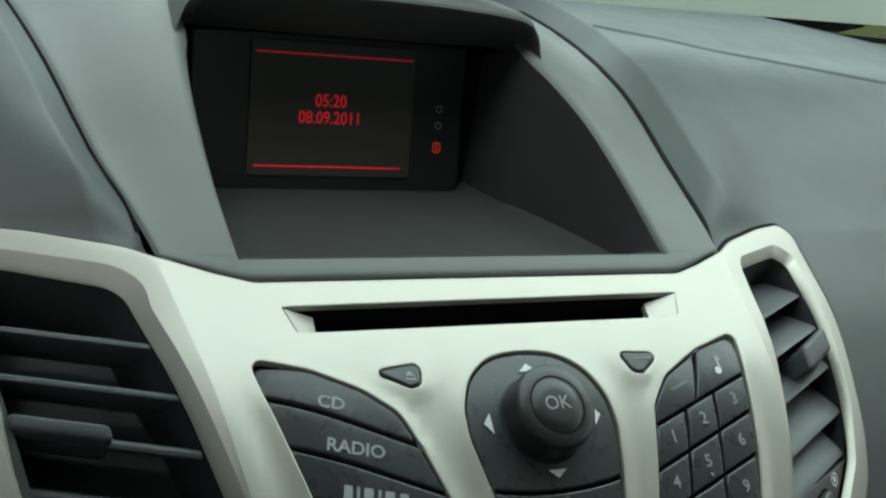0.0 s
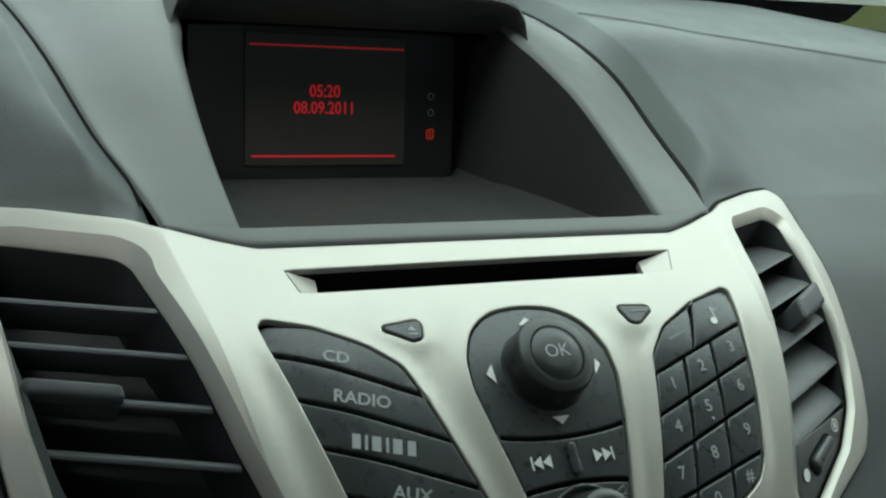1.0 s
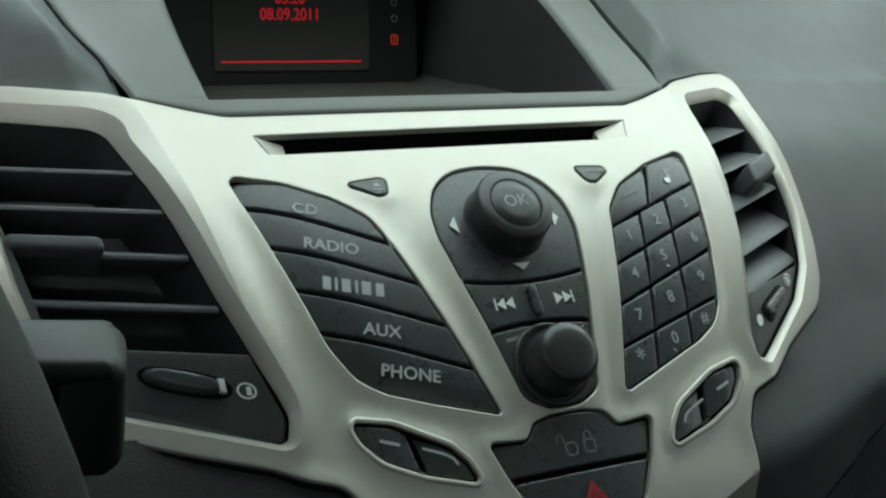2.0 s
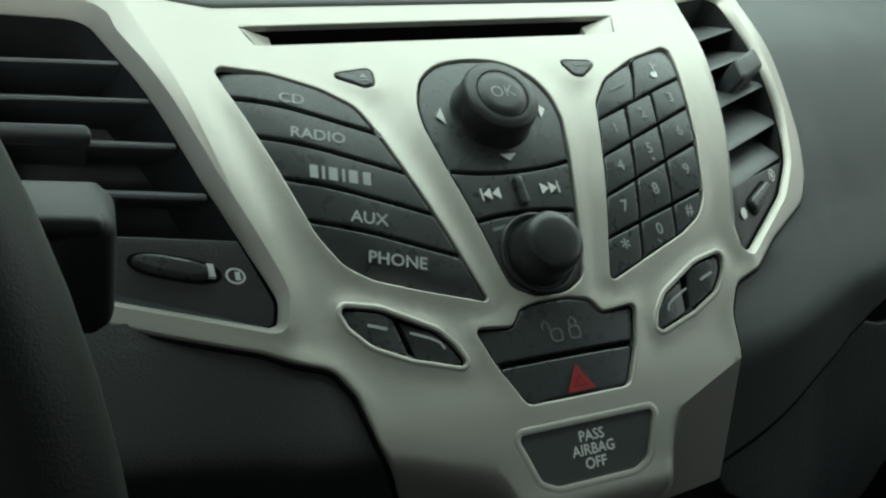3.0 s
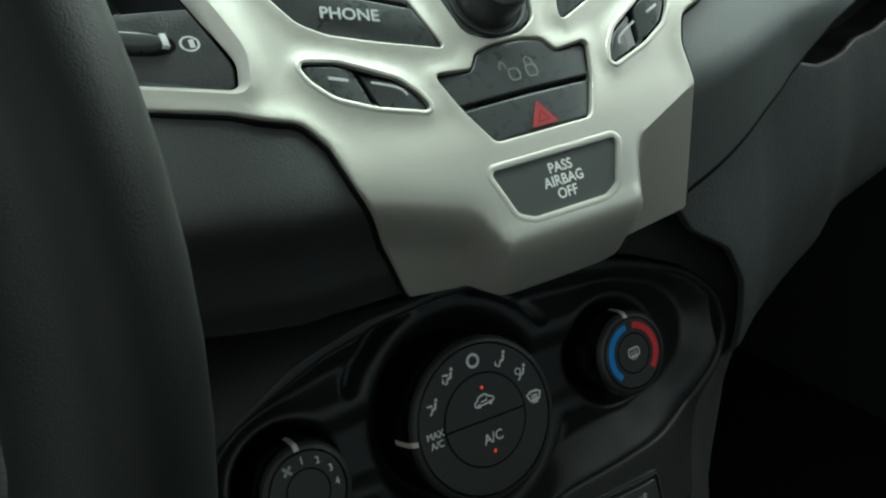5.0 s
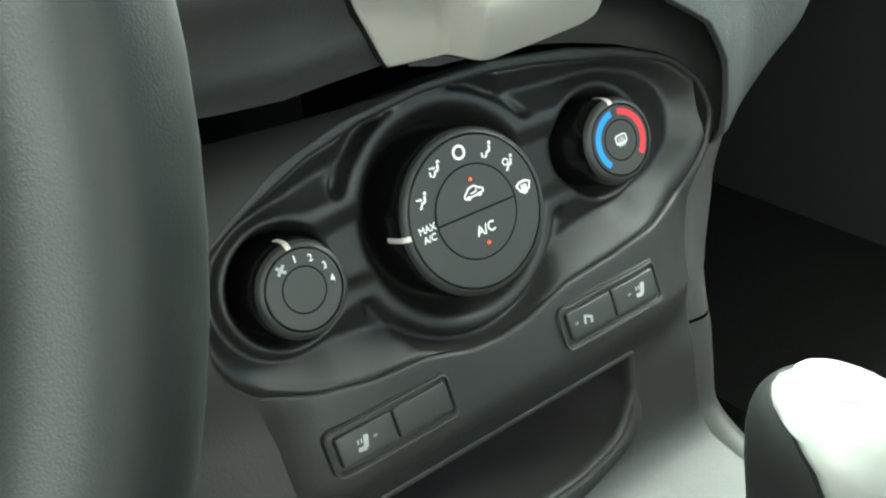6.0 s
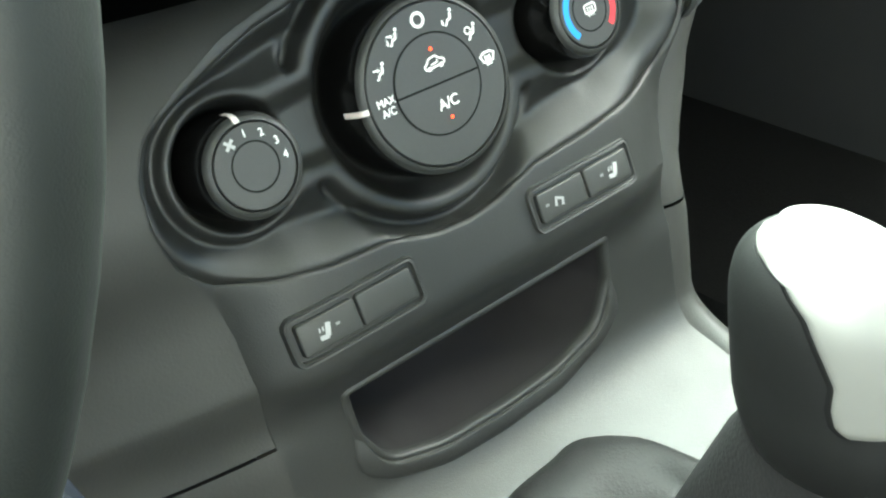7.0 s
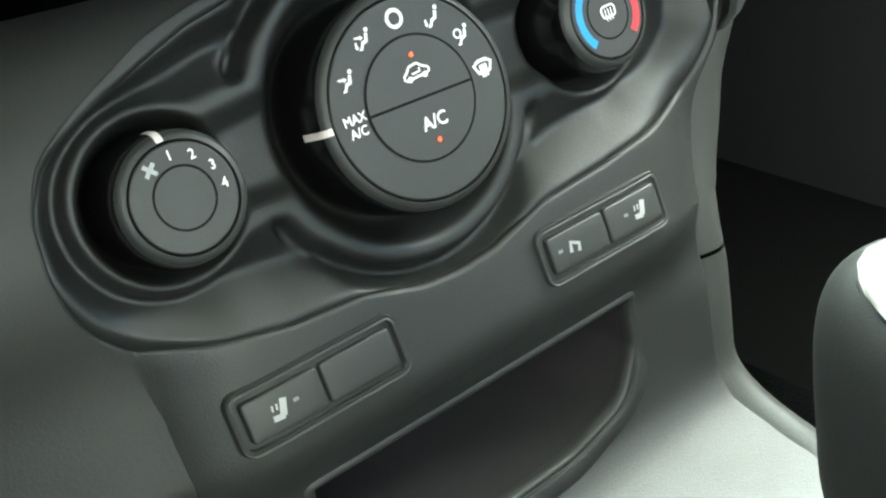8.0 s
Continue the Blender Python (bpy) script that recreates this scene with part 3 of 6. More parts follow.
EDGE_U = [next(u / 2000 for u in range(2000) if 640 * spread(u / 2000) >= .6 + d * 12.5) for d in (.90, .97, 1.03, 1.12)]
us = [0, .012, .025, .04, .055, .07, .08, .09, .1, .11, .12, .13, .14] + EDGE_U + [.18] + [.2 + .8 * i / 30 for i in range(31)]
bm = bmesh.new()
grid(bm, right_pad, us, qs_top + qs_front)
part("dash_pad", bm, PAD, dash, "grey-green grained soft dash pad", 60)
bm = bmesh.new()
def left_pad(u, q):
    """The driver's pad lies nearly flush with the bin surround."""
    p = right_pad(u, q)
    k = smooth01((-q - 8) / 20)
    edge = 1 - smooth01((u - .04) / .2)
    return Vector((-p.x + .0006 * k * edge, p.y, p.z + .0018 * k * edge))


grid(bm, left_pad, us, qs_top + [q for q in qs_front if q < 139])
part("dash_pad", bm, PAD, dash, "grey-green grained soft dash pad", 60)

# moulded line across the passenger pad; its groove shade is put in the colour
bm = bmesh.new()
SEAM_LINE = curve_through([(.161, .690), (.186, .682), (.215, .679), (.255, .677), (.30, .675), (.375, .672), (.50, .670)], 8)
rows = []
for k in range(len(SEAM_LINE)):
    d = SEAM_LINE[min(k + 1, len(SEAM_LINE) - 1)] - SEAM_LINE[max(k - 1, 0)]
    d = d / np.hypot(*d)
    rows.append([])
    for w, up in ((-.0026, .0002), (-.0012, .0007), (.0010, .0007), (.0026, .0002)):
        px, py = SEAM_LINE[k][0] - d[1] * w, SEAM_LINE[k][1] + d[0] * w
        rows[-1].append(bm.verts.new((px, py, dash_z(px, py) - .0030 + pad_edge_lift(px * 1000, py) + up)))
for a, b in zip(rows, rows[1:]):
    for i in range(3):
        bm.faces.new((a[i], a[i + 1], b[i + 1], b[i]))
part("pad_line", bm, SHADED_PAD, dash, "thin moulded line across the pad, its shade put in the colour", 80)

# dark joint between the bin surround and the passenger pad
bm = bmesh.new()
rows = []
for q in [-8, -11, -14, -17] + list(range(-20, -301, -7)):
    a, b = right_pad(0, q), right_pad(.066, q)
    rows.append([bm.verts.new(v) for v in (a + Vector((-.0002, 0, .0002)), a + Vector((0, 0, .0022)), b + Vector((0, 0, .0010)), b + Vector((.0003, 0, -.0004)))])
for a, b in zip(rows, rows[1:]):
    for i in range(3):
        bm.faces.new((a[i], a[i + 1], b[i + 1], b[i]))
part("seam_joint", bm, BLACK, dash, "thin dark joint beside the bin surround", 80)

bm = bmesh.new()
rows = []
for q in [-14, -17] + list(range(-20, -340, -8)):
    rows.append([bm.verts.new(left_pad(u_, q) + Vector((0, 0, h_))) for u_, h_ in ((0, .0006), (.012, .0013), (.034, .0012), (.046, -.0002))])
for a, b in zip(rows, rows[1:]):
    for i in range(3):
        bm.faces.new((a[i], a[i + 1], b[i + 1], b[i]))
part("seam_joint", bm, BLACK, dash, "thin dark joint beside the bin surround", 80)

# lower left knee panel below the driver's vent
bm = bmesh.new()


def knee(u, q):
    x0 = np.interp(q, [137, 140, 147, 158, 178, 230], [99, 92, 74, 71, 68, 50])
    x = -(x0 + (700 - x0) * u ** 1.6)
    p = on_fascia(max(x, -120), q, -3.0)
    return Vector((x / 1000, p.y + .00020 * max(0, -x - 120) + .004 * smooth01((q - 218) / 14), p.z))


grid(bm, knee, [i / 24 for i in range(25)], [137, 138.5, 140, 142, 144, 147, 150, 154] + [158 + 4 * i for i in range(18)] + [229, 232])
part("knee_panel", bm, DARK, dash, "black plastic knee panel", 60)
bm = bmesh.new()
grid(bm, lambda u, v: knee(u, 231) + Vector((0, .12 * v, -.012 * v)), [i / 12 for i in range(13)], [0, .1, .5, 1])
part("knee_panel_underside", bm, DARK, dash)
# underside lip of the passenger pad and glovebox front
bm = bmesh.new()
grid(bm, lambda u, v: right_pad(u, 214) + Vector((0, .0004 * v, -.0012 * v)), us, [0, .3, 1])
part("pad_lip", bm, PAD, dash)


# black strip for the lid joint and the shade below the pad's lip
bm = bmesh.new()
grid(bm, lambda u, v: right_pad(u, 214) + Vector((0, .0003 + .0005 * v, -.0011 - .0022 * v)), us, [0, .5, 1])
part("shaded_pad_joint", bm, BLACK, dash)


def pad_edge(x):
    u = 0.0
    lo, hi = 0.0, 1.0
    for _ in range(22):
        u = (lo + hi) / 2
        if right_pad(u, 214).x * 1000 < x:
            lo = u
        else:
            hi = u
    return right_pad(u, 214)


EDGE_X = list(range(66, 560, 6))
EDGE_P = [pad_edge(x) for x in EDGE_X]


def on_glove(x, d, h=0.0):
    """x across, d down from the pad's lower edge, h out, in millimetres."""
    y, z = np.interp(x, EDGE_X, [p.y for p in EDGE_P]), np.interp(x, EDGE_X, [p.z for p in EDGE_P])
    under = max(0.0, d - np.interp(x, [66, 130, 200, 560], [150, 140, 140, 140]))
    zz = z + .003 - .00096 * (d - under) - .00050 * min(under, 30) - .0001 * max(0, under - 30)
    yy = y + .016 + .00004 * (d - under) - .011 * math.sin(math.pi * min(1, d / 190)) ** 2 + .0007 * min(under, 30) + .0014 * max(0, under - 30)
    return Vector((x / 1000, yy - .00093 * h, zz + .00027 * h))


RECESS = rounded([(178, 3, 2), (352, 3, 6), (346, 24, 12), (322, 41, 20), (284, 46, 30), (248, 43.5, 30), (219, 34, 20), (196, 19, 14)])
bm = bmesh.new()
slab(bm, rounded([(70, 0), (552, 0), (552, 190), (148, 190), (147, 125, 20), (140, 92, 20), (122, 64, 20), (92, 38, 12)]), on_glove, 0, -4, .8, holes=[RECESS], step=9, hole_bevel=1.6, hole_low=-3)
lid = part("glovebox_lid", bm, LID, dash, "dark grained glovebox lid", 50)
bm = bmesh.new()
p = dense(RECESS, 6)
rows = [[bm.verts.new(on_glove(*q, h)) for q in pl] for pl, h in ((p, -2.5), (inset(p, 1.5), -12), (inset(p, 5), -22))]
for r1, r2 in zip(rows, rows[1:]):
    for i in range(len(p)):
        bm.faces.new((r1[i], r1[(i + 1) % len(p)], r2[(i + 1) % len(p)], r2[i]))
bm.faces.new(rows[-1])
part("handle_recess", bm, BLACK, lid, "black finger recess")

# smooth surround of the display bin


def surround(x, y):
    return Vector((x, y, dash_z(x, y)))


bm = bmesh.new()


def sur_left(u, v, sg):
    """u from the bin's edge to the outer seam, v from the front to the back."""
    y = .4925 + v * (.93 - .4925)
    xi = bin_edge(y)
    xo = seam_x(y) - .0004
    x = xi + (xo - xi) * u
    p = surround(sg * x, y)
    drop = .0012 * smooth01((u - .955) / .045) + .003 * smooth01((.04 - u) / .04) + .002 * smooth01((.008 - v) / .008)
    return p - Vector((0, 0, drop))


BIN_EDGE = smooth_table([.44, .49, .53, .566, .60, .623, .70], [.084, .0855, .0872, .0868, .0835, .0795, .078])


def bin_edge(y):
    return BIN_EDGE(y)


vv = [0, .004, .008, .014] + [.03 + .02 * i for i in range(15)] + [.36, .42, .5, .6, .7, .8, .9, 1]
for sg in (-1, 1):
    grid(bm, lambda u, v: sur_left(u, v, sg), [0, .02, .05, .1, .2, .3, .4, .5, .6, .7, .8, .9, .95, .97, .985, 1], vv)
part("bin_surround", bm, TRIM, dash, "smooth grey trim round the display bin", 60)
# front lip of the bin, which follows the fascia's upper edge
bm = bmesh.new()


def lip(u, v):
    x = -112 + 224 * u
    ax = abs(x)
    s_end = np.interp(ax, [0, 84, 90, 112], [10.9, 10.9, 9.5, -.3])
    s0 = np.interp(ax, [0, 85, 112], [2.0, 2.0, -2.2])
    return on_fascia(x, s0 + (s_end - s0) * v, -.7 - 2.2 * smooth01((v - .85) / .15))


grid(bm, lip, [i / 60 for i in range(61)], [0, .15, .4, .7, .9, .96, 1])
part("bin_lip", bm, TRIM, dash, "smooth grey front lip of the bin", 60)
# bin floor, side walls and back
bm = bmesh.new()


def bin_floor(u, v):
    y = .4925 + v * .165
    hw = bin_edge(min(y, .64))
    x = (2 * u - 1) * (hw - .0006)
    edge = max(0.0, abs(2 * u - 1) - .86) / .14
    z0 = on_fascia(x * 1000, 2.0, -.7)
    w = smooth01(v / .22)
    return Vector((x, z0.y + (y - z0.y) * smooth01(v / .05), z0.z + (1.0095 - .001 * v + .005 * edge ** 2 - z0.z) * w))


grid(bm, bin_floor, [i / 30 for i in range(31)], [0, .02, .05, .1, .15, .2, .3, .4, .5, .6, .7, .8, .9, 1])
part("bin_floor", bm, BINFLOOR, dash, "smooth grey bin floor", 60)
for sg in (-1, 1):
    bm = bmesh.new()

    def side(u, v):
        y = .4925 + v * .165
        hw = bin_edge(min(y, .64))
        zt = dash_z(hw, min(y, .64)) - .003
        zb = 1.009
        return Vector((sg * (hw - .006 * u * (1 - v * .3)), y, zt + (min(zb, zt) - zt) * u))
    grid(bm, side, [0, .1, .3, .6, 1], [i / 16 for i in range(17)])
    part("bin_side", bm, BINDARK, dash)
# hood over the display
bm = bmesh.new()


def hood(u, v):
    """u across, v from the front underside edge over the brow to the back."""
    a = 2 * u - 1
    ax = abs(a)
    crown = 1.1045 - .013 * ax ** 16 - .0045 * ax ** 2
    hw = .0875
    path = [(.642, 1.0815), (.634, 1.0850), (.626, 1.0900), (.6185, 1.0955), (.6140, 1.0993), (.6127, 1.1010), (.6132, 1.1026), (.6165, 1.1043), (.645, 1.1055), (.69, 1.105), (.75, 1.102), (.84, 1.0965), (.93, 1.091)]
    t = v * (len(path) - 1)
    i = min(len(path) - 2, int(t))
    y = path[i][0] + (path[i + 1][0] - path[i][0]) * (t - i)
    z = path[i][1] + (path[i + 1][1] - path[i][1]) * (t - i)
    z = z - (1.1045 - crown) * smooth01((z - 1.082) / .02) - .010 * smooth01((ax - .93) / .07) * (y < .66)
    bow = -.006 * (1 - ax ** 2)
    wide = hw
    if y >= .66:
        z = z + (dash_z(wide * ax, y) - z) * smooth01((y - .66) / .06)
    return Vector((a * wide, y + bow * (y < .66), z))


grid(bm, hood, [.07, .085] + [i / 40 for i in range(4, 41)], [i / 60 for i in range(61)])
part("hood", bm, HOOD, dash, "rounded grey hood over the display", 50)
# left end of the same hood, in paler trim for the light it catches
bm = bmesh.new()
grid(bm, hood, [0, .01, .02, .03, .04, .05, .06, .07], [i / 60 for i in range(61)])
part("lit_hood_cheek", bm, TRIM, dash, "smooth grey end of the hood, paler for the light on it", 50)
# underside of the hood: a black sheet in place of its shade
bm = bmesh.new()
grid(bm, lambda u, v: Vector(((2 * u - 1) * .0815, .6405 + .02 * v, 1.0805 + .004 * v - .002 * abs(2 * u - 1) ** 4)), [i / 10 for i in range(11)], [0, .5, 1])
part("hood_underside_shade", bm, BLACK, dash)

# ---- information display ----
disp = thing("information_display", "black information display with red time and date under the hood", "display")
YS = .647


def on_screen(x, z, h=0.0):
    return Vector((x / 1000, YS - h / 1000 + .10 * (z - 1045) / 1000, z / 1000))


bm = bmesh.new()
slab(bm, rounded([(-70, 1008, 3), (66, 1008, 6), (66, 1083, 6), (-70, 1083, 3)]), on_screen, 0, -12, 1.2, step=30)
part("bezel", bm, SCREENBACK, disp, "glossy black bezel", smooth=False)
bm = bmesh.new()
grid(bm, lambda u, v: Vector(((2 * u - 1) * .083, .6565, 1.004 + .085 * v)), [0, .5, 1], [0, .5, 1])
part("bin_back", bm, BLACK, dash)
bm = bmesh.new()
slab(bm, rounded([(-43, 1015, 1), (38.5, 1015, 1), (38.5, 1077, 1), (-43, 1077, 1)]), on_screen, 1.0, -1, .4, step=30)
scr = part("screen", bm, SCREEN, disp, "dark brown-black screen", smooth=False)
for zz, x0, x1 in ((1071.3, -41, 37), (1019.6, -39.8, 33.5)):
    bm = bmesh.new()
    stroke(bm, [(x0, zz), (x1, zz)], 0.9, on_screen, 1.25)
    part("display_line", bm, DISPLAYDIM if zz > 1050 else DISPLAYRED, scr, "thin red line")
bm = bmesh.new()
write(bm, "05:20", on_screen, -3.8, 1050.2, 8.2, 1.25, 0, .86, .12, down=False)
part("clock_digits", bm, DISPLAYRED, scr, "red time digits reading 05:20")
bm = bmesh.new()
write(bm, "08.09.2011", on_screen, -3.8, 1042.3, 8.2, 1.25, 0, .86, .12, down=False)
part("date_digits", bm, DISPLAYRED, scr, "red date digits reading 08.09.2011")
bm = bmesh.new()
stroke(bm, rounded([(51.0, 1028, .8), (54.5, 1028, .8), (54.5, 1032.6, .8), (51.0, 1032.6, .8)], 2), .6, on_screen, .3, True)
stroke(bm, [(52.75, 1028.6), (52.75, 1032)], .7, on_screen, .3)
part("warning_symbol", bm, LED, disp, "small orange-red symbol")
for zz in (1041, 1049):
    bm = bmesh.new()
    stroke(bm, circle(52.8, zz, 1.6, 12), .5, on_screen, .3, True)
    part("unlit_symbol", bm, FAINT, disp)


# ---- silver centre fascia ----
fascia = thing("centre_fascia", "satin silver radio fascia with dark grey buttons in the dash middle", "radio fascia")
SOURCE = rounded([(-93, 44, 3), (-75, 49.5, 20), (-59.5, 58, 25), (-49.5, 66.5, 12), (-44.5, 78.5, 20), (-23, 140.8, 1.2), (-47.5, 133, 10), (-61, 128, 20), (-69, 122.5, 14), (-75.5, 111, 20), (-90.8, 56, 15)])
KEYPAD = rounded([(92.5, 43, 4), (90.5, 53, 15), (82, 90, 30), (74.8, 113.5, 16), (70, 120.5, 12), (61, 126, 14), (24, 140.3, 1.5), (26.5, 132, 10), (36, 101, 30), (44.8, 70.5, 12), (53.5, 60.2, 16), (71, 50.4, 20)])
DIAL = rounded([(0, 46.5, 40), (13, 48.5, 20), (22.5, 56, 20), (27, 67, 20), (27.5, 77, 20), (24.5, 93, 30), (14.2, 137, 7), (6, 141.2, 12), (-6, 141.2, 12), (-14.2, 137, 7), (-24.5, 93, 30), (-27.5, 77, 20), (-27, 67, 20), (-22.5, 56, 20), (-13, 48.5, 20)])
EJECT = rounded([(-55.8, 51.6, 1.6), (-37.6, 49.2, 2.4), (-39.4, 57.8, 2.6), (-43.2, 58.6, 2)])
TUNE = rounded([(55.6, 50.8, 2), (37.6, 49.4, 2), (40.8, 58.2, 3), (45, 58.6, 2)])
SLOT = [(-77.2, 23.7), (77.4, 22.6), (73, 33.0), (62.6, 34.3), (-67.4, 34.6), (-74.8, 34.2)]


def mirrored(p):
    return [(-x, y) for x, y in p][::-1]


SETL = rounded([(-75, 134.4, 3.5), (-61, 137.6, 15), (-44, 147, 10), (-39, 153, 10), (-35.4, 161, 2), (-54.5, 155, 12), (-66.5, 149, 12), (-72.5, 142, 8)])
LOCKHAZ = rounded([(-31.5, 148.5, 1.8), (-17.5, 149.8, 3), (-13.5, 144.5, 5), (-6, 142.9, 12), (6, 142.9, 12), (13.5, 144.5, 5), (17.5, 149.8, 3), (31.5, 148.5, 1.8), (27, 161.5, 12), (19.5, 175.5, 4), (-19.5, 175.5, 4), (-27, 161.5, 12)])
AIRBAG = rounded([(-26.6, 184, 2), (26.6, 184, 2), (20.6, 199.5, 4), (15, 202.2, 6), (-15, 202.2, 6), (-20.6, 199.5, 4)])
VENT = rounded([(124.0, 11, 4), (154, 10.5, 8), (161.5, 17, 8), (157, 47, 40), (150, 88, 40), (140, 110, 16), (126, 121.8, 12), (86, 136.5, 2.5), (86.5, 126, 8), (101, 88, 40), (117, 40, 40)])
VENT_L = rounded([(-125, 13.5, 9), (-156, 11, 8), (-166.6, 10.5, 5), (-164, 45, 40), (-158.5, 88, 40), (-153, 113, 16), (-143, 128.5, 9), (-134, 131.5, 20), (-93, 139, 3), (-91, 130, 8), (-105, 88, 40), (-116.8, 42, 30)])

half = [(0, 12.3), (84, 12.3, 8), (96, 8, 10), (110.5, 1.5, 6), (122, -2.6, 25), (150, -4.5, 30), (169, -3.6, 9), (176.5, 4, 10), (172, 33, 40), (164, 70, 60), (157, 103, 30), (150.5, 120, 14), (141, 129.5, 14), (107, 136.8, 30), (78, 147.5, 9), (74.5, 158, 8), (74, 178, 20), (64.5, 229, 3), (30, 232, 12), (20, 236.5, 12), (0, 237)]
right = [{78: (76.5, 147.5, 9), 74.5: (70.5, 158, 14), 74: (68.5, 175, 20), 64.5: (66.5, 229, 3)}.get(p[0], p) for p in half]
left = half[:8] + [(173, 33, 40), (169, 70, 60), (167, 100, 30), (162.5, 126, 14), (151, 137.5, 14), (120, 143.6, 30), (99, 147.2, 20), (80, 154, 9), (74.5, 163, 8), (71, 178, 20), (53, 229, 3)] + half[18:]
OUTER = rounded(right + [(-p[0], *p[1:]) for p in left[-2:0:-1]], 5)

def frame_slope(x, s):
    """Width of the sloping inner edge of a vent frame."""
    ax = abs(x)
    inner = smooth01(((143 - .21 * s) - ax + 6) / 12)
    w = (1.6 if x < 0 else 2.4) + (2.5 if x < 0 else 1.6) * inner
    w += (np.interp(ax, [125, 156, 166], [6.6, 5.2, 3.0]) - w) * smooth01((26 - s) / 12) if x < 0 else (4.0 - w) * smooth01((34 - s) / 16)
    low = s + .19 * (ax - 93) if x < 0 else s + .38 * (ax - 86)
    return w + (2.6 - w) * smooth01((low - 124) / 9)


def frame_depth(x, s):
    """How far that sloping edge goes down: less along the foot of the vent."""
    ax = abs(x)
    low = s + .19 * (ax - 93) if x < 0 else s + .38 * (ax - 86)
    side = 1.8 * smooth01((ax - 138) / 14) * smooth01((s - 18) / 20) if x < 0 else 0
    return (4.2 if x < 0 else 3.6) - side * (1 - smooth01((low - 112) / 14)) - (1.2 if x < 0 else 1.0) * smooth01((low - 112) / 14)


RIDGES = [[(sg * np.interp(s_, [0, 137], [112, 89]) - (2 if sg < 0 else 0), s_) for s_ in range(4, 121, 3)] for sg in (-1, 1)] + [[(sg * ax_, np.interp(ax_, [34, 72], [187, 172]) + .02) for ax_ in range(36, 70, 3)] for sg in (1,)]
# the panel sinks into shallow valleys between the lips round its button fields and frames
RX, RS = np.arange(-180, 181, 2.0), np.arange(0, 241, 2.0)
rgx, rgs = np.meshgrid(RX, RS)
rpts = np.stack([rgx.ravel(), rgs.ravel()], 1)


def rise(d, a, w):
    u = np.clip((d - a) / w, 0, 1)
    return u * u * (3 - 2 * u)


FRAMES = [inset(dense(v_, 2.8), lambda x, s: -frame_slope(x, s)) for v_ in (VENT, VENT_L)]
lip_d = edge_distance(rpts, [dense(p_, 8) for p_ in (SOURCE, KEYPAD, SETL, mirrored(SETL))])
hold_d = edge_distance(rpts, [dense(p_, 8) for p_ in (OUTER, *FRAMES, EJECT, TUNE, SLOT, DIAL, LOCKHAZ, AIRBAG)])
VALLEY = (-1.0 * rise(lip_d, .8, 3.8) * rise(hold_d, .5, 6.0) * rise(rpts[:, 1], 40, 30) * rise(-rpts[:, 1], -176, 16) * rise(np.interp(rpts[:, 1], [0, 137, 150], [112, 89, 200]) - np.abs(rpts[:, 0]), .5, 7)).reshape(rgx.shape)


def relief(x, s):
    i, j = min(len(RX) - 2, max(0, int((x - RX[0]) / 2))), min(len(RS) - 2, max(0, int(s / 2)))
    u, w = (x - RX[i]) / 2, (s - RS[j]) / 2
    return float(VALLEY[j, i] * (1 - u) * (1 - w) + VALLEY[j, i + 1] * u * (1 - w) + VALLEY[j + 1, i] * (1 - u) * w + VALLEY[j + 1, i + 1] * u * w)


bm = bmesh.new()
slab(bm, OUTER, on_fascia, relief, -7.0, 1.2, holes=[SOURCE, KEYPAD, DIAL, EJECT, TUNE, SLOT, SETL, mirrored(SETL), LOCKHAZ, AIRBAG], step=2.8, hole_bevel=.7, hole_low=-2.4, wide_holes=[(VENT, frame_slope, frame_depth), (VENT_L, frame_slope, frame_depth)], creases=RIDGES)
body = part("fascia_panel", bm, SILVER, fascia, "satin silver painted panel", 60, even=True)
CREASE = {tuple(round(c, 5) for c in on_fascia(x, s_, relief(x, s_))) for line in RIDGES + FRAMES for x, s_ in line}
on_crease = [tuple(round(c, 5) for c in v.co) in CREASE for v in body.data.vertices]
for e in body.data.edges:
    if on_crease[e.vertices[0]] and on_crease[e.vertices[1]]:
        e.use_edge_sharp = True
bm = bmesh.new()
p = dense(OUTER, 4)


def joint_width(x, s):
    return -.9 - 1.3 * smooth01((x - 90) / 30) * smooth01((80 - s) / 40)


rings = [[bm.verts.new(on_fascia(*q, h)) for q in pl] for pl, h in ((inset(p, .6), -2.0), (inset(p, -.15), -1.2), (inset(p, joint_width), -1.2), (inset(p, lambda x, s: joint_width(x, s) - .3), -4.0))]
for r1, r2 in zip(rings, rings[1:]):
    for i in range(len(p)):
        bm.faces.new((r1[i], r1[(i + 1) % len(p)], r2[(i + 1) % len(p)], r2[i]))
part("gasket", bm, BLACK, fascia, "thin black joint round the panel", 60)
# raised rims round the button fields, as moulded in the panel
for nm, poly, w in (("field_rim", SETL, 1.2), ("field_rim", mirrored(SETL), 1.2), ("field_rim", AIRBAG, 1.9)):
    bm = bmesh.new()
    p = dense(poly, 3)
    a, b, c, d, e = inset(p, .25), inset(p, -.25), inset(p, -w * .55), inset(p, -w), inset(p, -w * 1.5)
    rings = [[bm.verts.new(on_fascia(*q, h)) for q in pl] for pl, h in ((a, -1.5), (a, .0), (b, .18), (c, .24), (d, .05), (e, -.6))]
    for r1, r2 in zip(rings, rings[1:]):
        for i in range(len(p)):
            j = (i + 1) % len(p)
            bm.faces.new((r1[i], r1[j], r2[j], r2[i]))
    part(nm, bm, SILVER, body)
